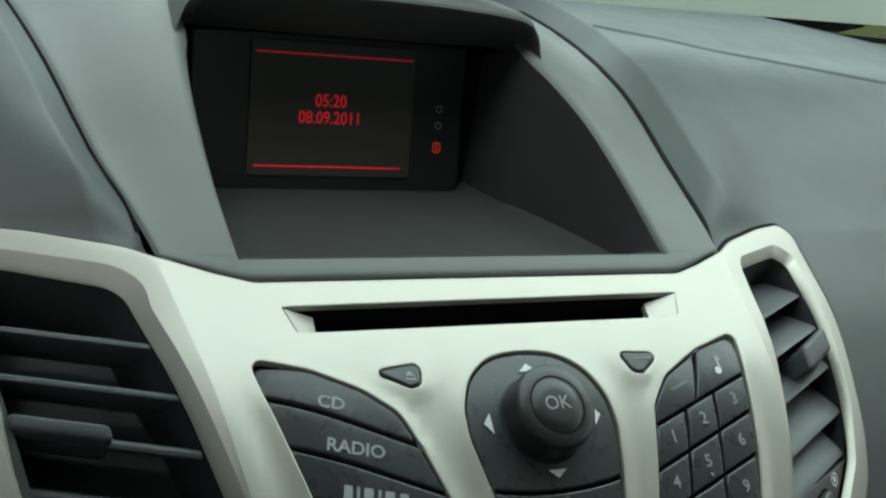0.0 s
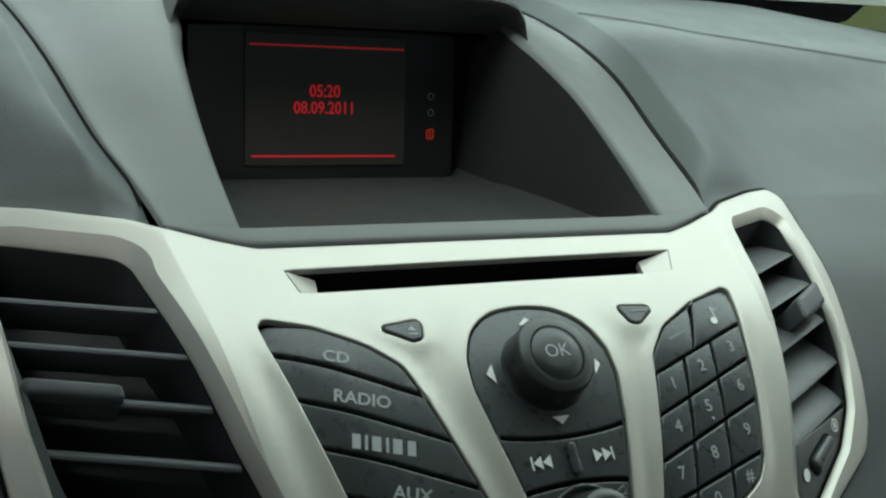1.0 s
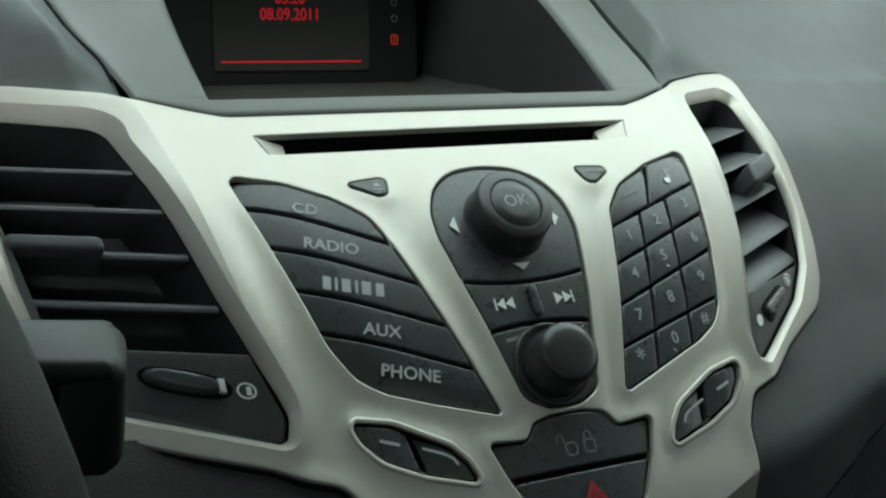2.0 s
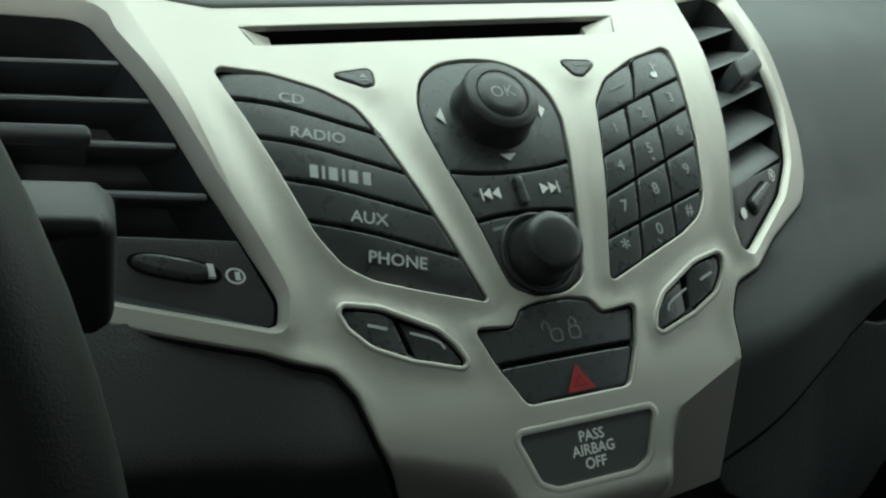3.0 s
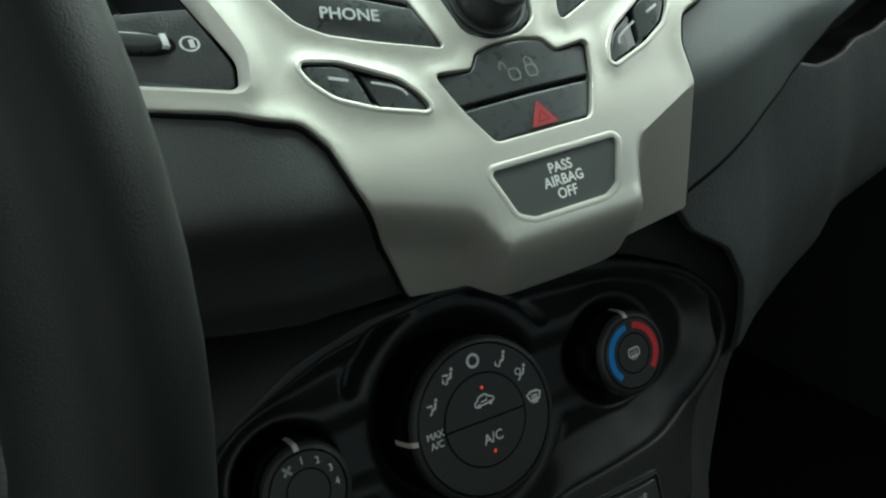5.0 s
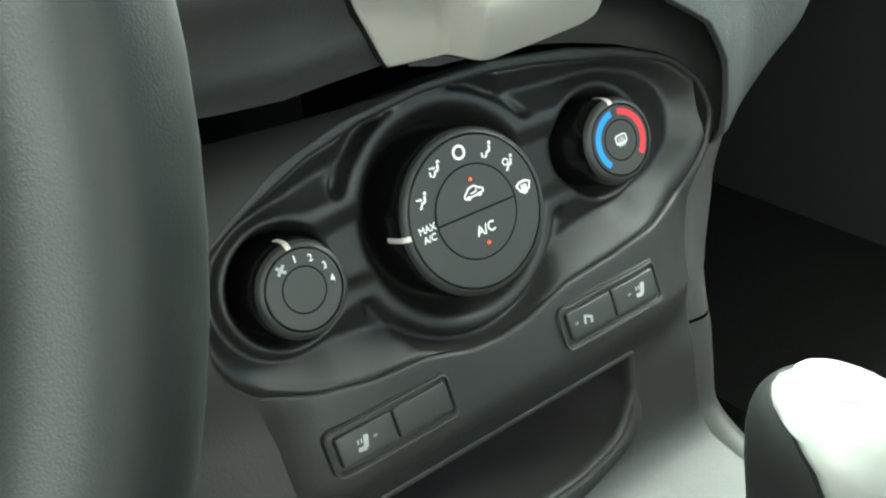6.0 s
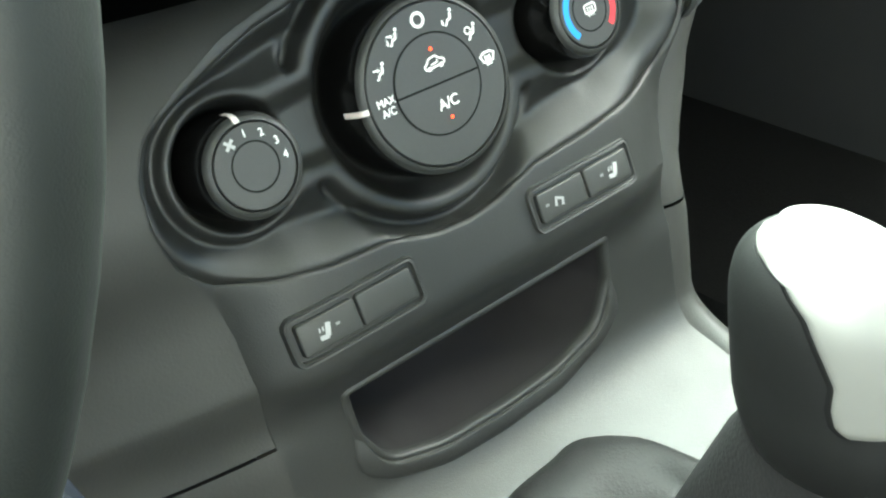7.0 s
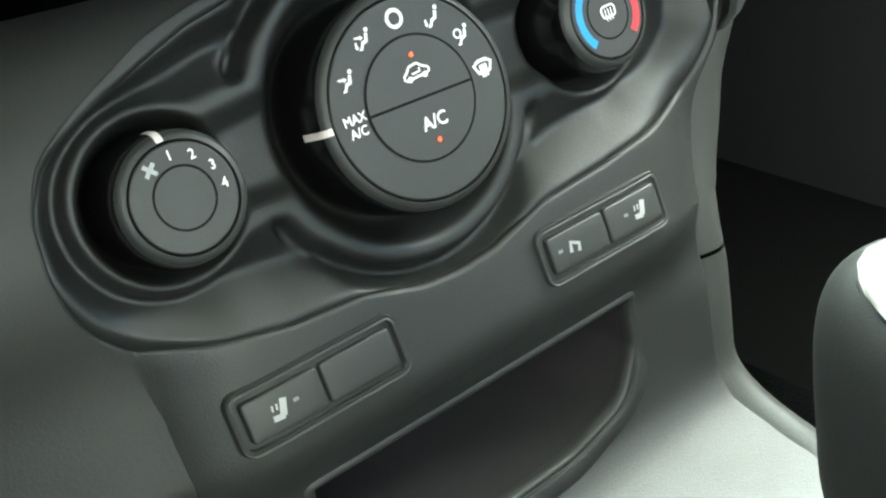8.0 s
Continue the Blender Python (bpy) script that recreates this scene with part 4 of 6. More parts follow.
# dark backing behind the openings
bm = bmesh.new()
slab(bm, rounded([(-96, 20), (96, 20), (90, 60), (76, 120), (76, 160), (40, 180), (30, 206), (-30, 206), (-40, 180), (-76, 160), (-76, 120), (-90, 60)]), on_fascia, -5.2, -8, .3, holes=[rounded([(-68, 22), (66, 22), (66, 38), (-69, 38)])], step=10)
part("backing", bm, BLACK, fascia)
# disc slot: the dark gap and its bright chamfered ends
bm = bmesh.new()
p = dense([(-77, 23.6), (77.2, 22.5), (73, 33.2), (62.6, 34.5), (-67.4, 34.8), (-74.8, 34.4)], 6)
rows = [[bm.verts.new(on_fascia(*q, h)) for q in p] for h in (-2.2, -22)]
for i in range(len(p)):
    bm.faces.new((rows[0][i], rows[0][(i + 1) % len(p)], rows[1][(i + 1) % len(p)], rows[1][i]))
bm.faces.new(rows[1])
part("disc_slot", bm, BLACK, fascia, "black disc slot")
for poly in ([(-77.0, 23.9), (-66.4, 25.0), (-67.4, 34.5), (-74.6, 34.1)], [(77.2, 22.8), (64.4, 24.2), (62.6, 34.2), (72.8, 33.0)]):
    bm = bmesh.new()
    hs = (-.3, -4.2, -4.2, -.3)
    bm.faces.new([bm.verts.new(on_fascia(*q, h)) for q, h in zip(poly, hs)])
    bm.faces.new([bm.verts.new(on_fascia(*q, h)) for q, h in ((poly[1], -4.2), (poly[1], -7), (poly[2], -7), (poly[2], -4.2))])
    part("slot_chamfer", bm, SILVER, body)


def key(name, poly, h, mat, parent, label="", gap=.60, bev=.8, low=-5, step=4.0):
    bm = bmesh.new()
    p = inset(dense(poly, step), gap)
    slab(bm, p, on_fascia, h, low, bev, step=step)
    return part(name, bm, mat, parent, label, 60, even=True)


# five source buttons
SPLITS = [((-90.8, 56.2), (-45.0, 77.9)), ((-87.0, 72.5), (-39.4, 93.6)), ((-82.2, 88.8), (-34.2, 109.2)), ((-76.8, 104.6), (-28.6, 124.6))]
NAMES = ["CD", "RADIO", "", "AUX", "PHONE"]
SPOTS = [(-70.5, 61.7), (-65.7, 76.9), (-61.8, 92.3), (-56.8, 108.2), (-51.0, 123.2)]
for i, nm in enumerate(NAMES):
    poly = SOURCE
    if i > 0:
        poly = clip_poly(poly, *SPLITS[i - 1], True)
    if i < 4:
        poly = clip_poly(poly, *SPLITS[i], False)

    def button_top(x, s, i=i):
        left = np.interp(s, [44, 56, 72, 89, 105, 124, 141], [-93, -90.8, -87, -82.2, -76.8, -68, -30])
        return -.2 - 3.6 * (1 - min(1.0, max(0.0, (x - left) / 20))) ** 2
    b = key("source_button", poly, button_top, BUTTON, fascia, "dark grey button marked " + nm if nm else "dark grey button marked with six pale bars")
    bm = bmesh.new()
    if nm:
        write(bm, nm, on_fascia, *SPOTS[i], 5.7, .06, -14.5, 1.05, .13)
    else:
        for x_, w_ in ((-9.3, 2.6), (-6.3, .9), (-3.2, 2.8), (.1, .9), (3.2, 2.9), (7.6, 2.6)):
            mx, ms = SPOTS[i][0] + x_ + .4, SPOTS[i][1] + .26 * x_
            print_poly(bm, [(mx - w_ / 2 + .5, ms - 2.3 - .13 * w_), (mx + w_ / 2 + .5, ms - 2.3 + .13 * w_), (mx + w_ / 2 - .5, ms + 2.3 + .13 * w_), (mx - w_ / 2 - .5, ms + 2.3 - .13 * w_)], on_fascia, .02)
    part("button_legend", bm, GREYPRINT, b, "grey letters" if nm else "grey bars")

# telephone keypad
ROWS_K = [((43.0, 78.2), (92.4, 59.6)), ((38.4, 93.6), (85.0, 75.4)), ((33.4, 109.4), (81.1, 91.2)), ((28.8, 124.6), (75.5, 110.4))]
C1, C2, C0 = ((58, 71), (40.2, 135)), ((73.0, 62), (57.6, 128.5)), ((70.6, 52), (63.8, 68.6))
LEG = [["", ""], ["1", "2", "3"], ["4", "5", "6"], ["7", "8", "9"], ["*", "0", "#"]]
for r in range(5):
    poly = KEYPAD
    if r > 0:
        poly = clip_poly(poly, *ROWS_K[r - 1], True)
    if r < 4:
        poly = clip_poly(poly, *ROWS_K[r], False)
    if r == 0:
        cells = [clip_poly(poly, *C0, True), clip_poly(poly, *C0, False)]
    else:
        cells = [clip_poly(poly, *C1, True), clip_poly(clip_poly(poly, *C1, False), *C2, True), clip_poly(poly, *C2, False)]
    for c, cell in enumerate(cells):
        cx, cy = sum(p[0] for p in dense(cell, 1)) / len(dense(cell, 1)), sum(p[1] for p in dense(cell, 1)) / len(dense(cell, 1))
        k = key("keypad_key", cell, lambda x, s, cx=cx, cy=cy: -.3 - .012 * ((x - cx) ** 2 + (s - cy) ** 2) * .35, BUTTON, fascia, "", .55, .8, step=3.5)
        bm = bmesh.new()
        if r == 0 and c == 0:
            stroke(bm, [(cx - 4, cy + 1.2), (cx + 4, cy - 1.6)], 1.0, on_fascia, .06)
        elif r == 0:
            lathe(bm, [(0, .08), (1.5, .08)], on_fascia, cx - .6, cy + 2.2, 12)
            stroke(bm, [(cx + .7, cy + 2), (cx + .7, cy - 4), (cx + 2.2, cy - 2.2)], .5, on_fascia, .08)
        else:
            write(bm, LEG[r][c], on_fascia, cx + .2, cy - .3, 6.2 if LEG[r][c] != "*" else 9, .04, 0, .95, .10)
            if LEG[r][c] == "0":
                stroke(bm, [(cx - 2.0, cy + 3.5), (cx - .8, cy + 4.6)], .5, on_fascia, .04)
            if LEG[r][c] == "5":
                lathe(bm, [(0, .5), (.6, .3), (.7, -.1)], on_fascia, cx, cy + 4.4, 8)
        part("key_legend", bm, KEYPRINT if r else FAINT if c == 0 else PRINT, k)

# rocker field with the round control
def bowed(poly, level, bow):
    """Bends the straight cut of a polygon at one level into a shallow arc."""
    out = []
    for a, b in zip(poly, list(poly[1:]) + [poly[0]]):
        out.append(a)
        if abs(a[1] - level) < .02 and abs(b[1] - level) < .02 and abs(a[0] - b[0]) > 8:
            for k in range(1, 10):
                u = k / 10
                out.append((a[0] + (b[0] - a[0]) * u, level + bow * (1 - (2 * u - 1) ** 2)))
    return out


ring = key("dial_plate", bowed(clip_poly(DIAL, (-30, 93.8), (30, 93.8), False), 93.8, 2.6), lambda x, s: -.4 - .5 * max(0, math.hypot(x, s - 72) - 14) / 14, BUTTON, fascia, "dark grey dial plate with white arrows")
for pts in ([(-3.4, 55.2), (3.4, 55.2), (0, 52.2)], [(-3.4, 89.6), (3.4, 89.6), (0, 92.4)], [(-18.9, 69), (-18.9, 76.2), (-21.8, 72.6)], [(18.9, 69), (18.9, 76.2), (21.8, 72.6)]):
    bm = bmesh.new()
    print_poly(bm, pts, on_fascia, .05)
    part("arrow_mark", bm, PRINT, ring, "white arrow")
bm = bmesh.new()
lathe(bm, [(15.4, -.6), (14.6, .3), (14.2, 2), (14.0, 8.2), (13.7, 9.6), (12.9, 10.45), (9.6, 10.55), (9.4, 10.2), (9.2, 10.5), (5, 10.75), (0, 10.8)], on_fascia, 0, 72.3, 64)
kn = part("control_knob", bm, CONTROL, fascia, "round black rubber knob marked OK", 60)
bm = bmesh.new()
stroke(bm, circle(0, 72.3, 9.4, 48), .5, on_fascia, 10.62, True)
part("knob_groove", bm, BLACK, kn)
bm = bmesh.new()
write(bm, "OK", on_fascia, 0, 71.8, 6.4, 10.9, 0, 1.0)
part("knob_legend", bm, GREYPRINT, kn, "grey letters OK")
seek = key("seek_plate", bowed(bowed(clip_poly(clip_poly(DIAL, (-30, 93.9), (30, 93.9), True), (-30, 113.0), (30, 113.0), False), 93.9, 2.6), 113.0, -1.6), lambda x, s: -.5 - .3 * abs(x) / 20, BUTTON, fascia, "dark grey track skip rocker")
for sg in (-1, 1):
    bm = bmesh.new()
    for k in range(2):
        x0 = sg * (8.0 + 3.4 * k)
        print_poly(bm, [(x0, 101.8), (x0, 106.2), (x0 + sg * 3.2, 104)], on_fascia, .05)
    stroke(bm, [(sg * 15.0, 101.8), (sg * 15.0, 106.2)], .6, on_fascia, .05)
    part("skip_mark", bm, PRINT, seek, "white skip symbol")
bm = bmesh.new()
slab(bm, rounded([(-1.7, 98.6, 1.6), (1.7, 98.6, 1.6), (1.7, 109.6, 1.6), (-1.7, 109.6, 1.6)]), on_fascia, 1.6, -2, 1.1, step=3)
part("rocker_ridge", bm, BUTTON, seek)
volp = key("volume_plate", bowed(clip_poly(DIAL, (-30, 113.2), (30, 113.2), True), 113.2, -1.6), -.9, BUTTON, fascia, "dark grey volume plate")
bm = bmesh.new()
lathe(bm, [(14.6, -1.4), (14.3, .3), (13.5, .7), (12.7, .2), (12.0, -1.2), (11.2, -.6), (10.8, 6), (10.4, 10.9), (9.5, 12.2), (7.0, 12.8), (3.5, 12.9), (0, 13)], on_fascia, 0, 126.6, 64)
part("volume_knob", bm, CONTROL, fascia, "round black volume knob", 60)
bm = bmesh.new()
stroke(bm, [(-14.5, 116.6), (-8.5, 115.8)], 1.2, on_fascia, -.75)
part("plate_legend", bm, FAINT, volp)
bm = bmesh.new()
stroke(bm, [(10.5, 117.4), (16.4, 117.4), (16.4, 114.6)], .5, on_fascia, -.7, True)
part("plate_legend", bm, GREYPRINT, volp)
ej = key("eject_button", EJECT, .3, BUTTON, fascia, "small dark eject button", .4, .8)
bm = bmesh.new()
print_poly(bm, [(-44.2, 54.2), (-41.0, 54.6), (-42.4, 52.4)], on_fascia, .5)
stroke(bm, [(-44.4, 55.3), (-41.0, 55.7)], .6, on_fascia, .5)
part("button_legend", bm, GREYPRINT, ej)
tu = key("tuning_button", TUNE, .3, BUTTON, fascia, "small dark three-cornered button", .4, .8)
bm = bmesh.new()
stroke(bm, [(43, 53), (50, 53.2)], .7, on_fascia, .5)
part("button_legend", bm, FAINT, tu)

# clock setting buttons, central locking and hazard buttons, airbag lamp
for sg in (-1, 1):
    poly = SETL if sg < 0 else mirrored(SETL)
    cut = ((sg * 57.5, 134), (sg * 52.5, 158))
    for k, keep in enumerate((True, False)):
        cell = clip_poly(poly, *cut, keep)
        cx = sum(p[0] for p in cell) / len(cell)
        b = key("setting_button", cell, lambda x, s, cx=cx: -.9 - .02 * (s - 148) - .013 * (x - cx) ** 2, BUTTON, fascia, "dark rocker button with a pale line", 1.0, .9)
        bm = bmesh.new()
        if abs(cx) > 56:
            stroke(bm, [(sg * 66.5, 142.2), (sg * 60.5, 144.4)], 1.0, on_fascia, .3)
        else:
            stroke(bm, [(sg * 53.5, 146.6), (sg * 47, 149.4), (sg * 44.2, 151.2), (sg * 43.2, 153.4)], .8, on_fascia, .2)
        part("button_legend", bm, GREYPRINT, b)
lk = key("lock_button", clip_poly(LOCKHAZ, (-40, 161.3), (40, 161.3), False), lambda x, s: -.5 - .002 * x * x, BUTTON, fascia, "dark grey central locking button")
bm = bmesh.new()
for ox, op in ((-2.8, True), (4.2, False)):
    stroke(bm, rounded([(ox - 2, 153, 1), (ox + 2, 153, 1), (ox + 2, 157, 1), (ox - 2, 157, 1)], 2), .5, on_fascia, .1, True)
    stroke(bm, [(ox + (-2.2 if op else -1.3), 152.8), (ox + (-2.2 if op else -1.3), 151), (ox + (-3.4 if op else 0), 149.8), (ox + (-4.6 if op else 1.3), 151.2), (ox + (-4.6 if op else 1.3), 152.6)], .5, on_fascia, .1)
part("button_legend", bm, FAINT, lk, "faint padlock symbols")
hz = key("hazard_button", clip_poly(LOCKHAZ, (-40, 161.9), (40, 161.9), True), lambda x, s: -.5 - .002 * x * x, BUTTON, fascia, "dark grey hazard light button")
bm = bmesh.new()
stroke(bm, [(.9, 166.4), (5.6, 173.6), (-3.8, 173.6)], 1.9, on_fascia, .15, True)
print_poly(bm, [(.9, 166.8), (5.2, 173.4), (-3.4, 173.4)], on_fascia, .14)
part("hazard_mark", bm, RED, hz, "red hazard triangle")
bm = bmesh.new()
stroke(bm, [(.9, 169.2), (3.2, 172.6), (-1.4, 172.6)], .45, on_fascia, .2, True)
part("hazard_outline", bm, BLACK, hz)
ab = key("airbag_lamp", AIRBAG, -1.0, LAMPGREY, fascia, "dark grey plate lettered PASS AIRBAG OFF", .15, .3)
bm = bmesh.new()
for s_, line in ((188.6, "PASS"), (193.0, "AIRBAG"), (197.4, "OFF")):
    write(bm, line, on_fascia, .8, s_, 4.9, -.85, 0, .95, .10)
part("lamp_legend", bm, PRINT, ab, "white letters PASS AIRBAG OFF")


# ---- air vents ----
def lens(cx, cy, rx, ry, turn):
    """A long rounded oval."""
    c, s = math.cos(radians(turn)), math.sin(radians(turn))
    out = []
    for k in range(36):
        a = 2 * math.pi * k / 36
        u, v = math.copysign(abs(math.cos(a)) ** .7, math.cos(a)) * rx, math.copysign(abs(math.sin(a)) ** .9, math.sin(a)) * ry
        out.append((cx + u * c - v * s, cy + u * s + v * c))
    return out


def air_vent(sg):
    """One of the two dash vents: housing, slats, guide tab, thumbwheel and its plate."""
    f = (lambda x, s, h=0.0: on_fascia(x, s, h)) if sg > 0 else (lambda x, s, h=0.0: on_fascia(-x, s, h))
    vent = thing("air_vent", "black slatted dash air vent in a silver frame", "air vent", "dash air vents")
    p = dense(VENT if sg > 0 else mirrored(VENT_L), 4)
    bm = bmesh.new()
    rings = [[bm.verts.new(f(*q, h)) for q in pl] for pl, h in ((inset(p, .3), -4.9 if sg < 0 else -4.4), (inset(p, 1.0), -12), (inset(p, 2.2), -34))]
    for r1, r2 in zip(rings, rings[1:]):
        for i in range(len(p)):
            bm.faces.new((r1[i], r1[(i + 1) % len(p)], r2[(i + 1) % len(p)], r2[i]))
    bm.faces.new(rings[-1])
    part("housing", bm, VENTBACK, vent)
    poly = np.array(p)
    for k, (s0, dx) in enumerate(((35.5, 0), (55.5, 0), (74.5, 0), (93.5, 0)) if sg < 0 else ((35, 0), (53.5, 0), (72, 0), (91, 0), (106, 0))):
        xs = [q[0] for q in p if abs(q[1] - s0) < 3.2]
        x0, x1 = min(xs) + .8, max(xs) - .8
        bm = bmesh.new()
        n = 14
        sec = [(-3, .0), (-3.4, -.7), (-4.5, -1.2), (-22, -.9), (-22, .9), (-5, 1.2), (-3.4, .7)]
        rows = []
        for i in range(n + 1):
            x = x0 + (x1 - x0) * i / n
            # each slat stands level and runs back into the dash
            rows.append([bm.verts.new(f(x, s0 + (.42 if sg < 0 else 1.55) * (h + 4) + w * (1.5 if sg < 0 else 1) + (0 if sg < 0 else -.08 * (x - 130)), h - 2.0)) for h, w in sec])
        for a, b in zip(rows, rows[1:]):
            for i in range(len(sec)):
                j = (i + 1) % len(sec)
                bm.faces.new((a[i], a[j], b[j], b[i]))
        part("slat", bm, SLATS, vent, "", 50)
    bm = bmesh.new()
    slab(bm, rounded([(133, 70.2, 2), (160, 70.2, 2), (159, 75.6, 2), (132.5, 75.9, 2)] if sg < 0 else [(126, 59, 2), (149, 55, 2), (148.4, 66, 2), (125, 70, 2)]), f, 3.0 if sg > 0 else -.6, -16, 2.2 if sg > 0 else 1.6, step=5)
    part("guide_tab", bm, SLATS, vent, "black sliding guide tab")
    plate = clip_poly(p, (80, 109.0), (170, 108.0), True)
    bm = bmesh.new()
    slab(bm, inset(dense(plate, 4), .6), f, -4.2, -14, .8, step=5)
    pl = part("wheel_plate", bm, DARK, vent, "charcoal plate")
    bm = bmesh.new()
    if sg < 0:
        print_poly(bm, lens(117.0, 119.6, 12.6, 4.3, -10), f, -4.05)
    else:
        print_poly(bm, rounded([(97.5, 117.5, 3), (118, 112.0, 5), (122.5, 117.0, 4), (103, 126, 4)]), f, -4.05)
    part("wheel_slot", bm, BLACK, pl)
    bm = bmesh.new()
    slab(bm, lens(117.8, 119.6, 10.4, 3.1, -10) if sg < 0 else rounded( [(99.5, 118, 3), (118, 113.6, 3), (120.5, 117.6, 3), (103, 124, 3)]), f, lambda x, s: -1.2 if sg > 0 else -.6 - .03 * abs(x - 121), -12, 1.5, step=4)
    part("thumbwheel", bm, BUTTON, vent, "ribbed black thumbwheel")
    bm = bmesh.new()
    if sg < 0:
        slab(bm, [(107.2, 119.0), (108.9, 118.8), (108.7, 123.0), (107.0, 123.2)], f, -.9, -3, .1, step=9)
        part("wheel_pip", bm, PRINT, vent, "white pip")
        bm = bmesh.new()
        stroke(bm, circle(101.0, 121.6, 2.4, 20), .6, f, -3.9, True)
        stroke(bm, [(100.4, 120.2), (100.4, 123.0)], 1.4, f, -3.9)
    else:
        lathe(bm, [(0, -3.9), (2.4, -3.9)], f, 95.4, 121.6, 16)
        part("shut_mark", bm, PRINT, vent, "white dot")
        bm = bmesh.new()
        stroke(bm, circle(127, 112.6, 2.4, 16), .6, f, -3.9, True)
        stroke(bm, [(126.2, 112.6), (127.8, 112.6)], 2.4, f, -3.9)
    part("wheel_mark", bm, PRINT, vent, "white open and shut marks")
    return vent


air_vent(-1)
air_vent(1)


# ---- climate control panel ----
clim = thing("climate_panel", "charcoal climate control panel with three rotary knobs", "climate panel")
EYE_HALF = [(0, 12.8, 30), (16, 14.2, 20), (40, 21.5, 12), (69, 23.5, 40), (96, 28.5, 50), (119, 37.5, 30), (134, 51, 30), (139, 70, 25), (136, 88, 25), (124, 104, 30), (98, 117, 60), (62, 127.5, 60), (32, 133.5, 40), (0, 136, 60)]
EYE_OUT = rounded(EYE_HALF + [(-p[0], *p[1:]) for p in EYE_HALF[-2:0:-1]], 10)
IN_HALF = [(0, 29, 40), (30, 36, 20), (55, 43.5, 30), (83, 48.5, 30), (107.5, 53, 20), (119.5, 62.5, 14), (124.3, 80, 16), (121, 95, 16), (112, 106, 14), (92, 114.5, 20), (62, 118.5, 40), (40, 121, 20), (0, 130, 40)]
EYE_IN = rounded(IN_HALF + [(-p[0], *p[1:]) for p in IN_HALF[-2:0:-1]], 10)
TRAY = rounded([(-78, -52.5, 2), (78, -52.5, 2), (77, -80, 20), (66, -106, 22), (36, -116.5, 60), (0, -118, 90), (-36, -116.5, 60), (-66, -106, 22), (-77, -80, 20)])
CL_HALF = [(0, 141), (40, 138.5, 30), (80, 130, 40), (104, 120, 40), (126.5, 106.5, 30), (139, 89, 20), (142, 70, 20), (136.5, 50, 20), (123, 31, 30), (118.5, 8, 40), (117.5, -20, 60), (117.5, -60, 60), (117, -120, 60), (120, -150, 30), (128, -185, 40), (132, -260, 3), (0, -262)]
CL_OUT = rounded(CL_HALF + [(-p[0], *p[1:]) for p in CL_HALF[-2:0:-1]], 4)
bm = bmesh.new()
slab(bm, CL_OUT, on_climate, fascia_roll, -30, 1.5, holes=[EYE_OUT, TRAY], step=5.0, hole_bevel=2.2, hole_low=-15)
cb = part("panel_body", bm, FASCIA, clim, "satin charcoal panel", 60, even=True)
# the moulded eye: a bright ledge, a raised collar round the three knobs, and their pits
bm = bmesh.new()
ex, ev = np.meshgrid(np.arange(-134, 152, 1.1), np.arange(10, 141, 1.1))
epts = np.stack([ex.ravel(), ev.ravel()], 1)


def signed(poly):
    """Distance to a polygon, below nought inside."""
    p = dense([lie(*q) for q in poly], 6)
    return edge_distance(epts, [p]) * np.where(inside(epts, p), -1, 1)


def ramp(u):
    u = np.clip(u, 0, 1)
    return u * u * (3 - 2 * u)


def melt(a, b, k):
    t = np.clip(0.5 + 0.5 * (b - a) / k, 0, 1)
    return b + (a - b) * t - k * t * (1 - t)


c_out, c_in = signed(EYE_OUT), signed(EYE_IN)
r_dial = np.hypot(epts[:, 0], epts[:, 1] - 78.5)
r_side = np.hypot(np.abs(epts[:, 0]) - 86.5, epts[:, 1] - 80)
r_pit = np.hypot(np.abs(epts[:, 0]) - 85.6, epts[:, 1] - 79.4)
neck = np.maximum(np.abs(epts[:, 0]) - 74, np.abs(epts[:, 1] - 81.5) - 22 - .06 * (74 - np.abs(epts[:, 0])))
collar = melt(melt(r_dial - 54.0, r_side - 29.0, 3.0), neck, 3.0)
c_in = np.minimum(c_in, collar - 1.5)
roll = np.array([fascia_roll(x / (.955 if x < 0 else 1.05), v) for x, v in epts])
up = np.clip(c_in / np.maximum(1e-6, c_in - c_out), 0, 1)
ledge = roll * up ** 3 - 11.5 * (1 - up)
ledge = np.minimum(ledge, -12.5 + 1.9 * np.maximum(0, r_dial - 58.0))
band = -3.0 - 8.5 * np.clip(collar / np.maximum(1e-6, collar - c_in), 0, 1) ** .8
band = np.where(r_dial < 59.5, np.minimum(band, -3.0 - 9.5 * ramp((r_dial - 53.5) / 5)), band)
inner = -3.0 - 5.0 * ramp((-collar - 5) / 9) + 1.3 * np.exp(-((collar + 2.6) / 2.0) ** 2)
inner = np.minimum(inner, -22 + 19.0 * ramp((r_pit - 21.4) / 4.5))
inner = np.minimum(inner, -20 + 17.0 * ramp((r_dial - 38.6) / 9.5))
eh = np.where(collar < 0, inner, np.where(c_in < 0, band, ledge))
eh = np.where(c_out > 0, roll - 1.6 - .8 * c_out, eh - 1.2 * (c_in > 0) * ramp((c_out + 1.4) / 1.4))


def blur(a, n):
    """Rounds off the kinks of the height field."""
    a = a.reshape(ex.shape)
    for _ in range(n):
        for k in (0, 1):
            p = np.concatenate([a.take([0], k), a, a.take([-1], k)], k)
            m = a.shape[k]
            a = (p.take(range(m), k) + 2 * a + p.take(range(2, m + 2), k)) / 4
    return a.ravel()


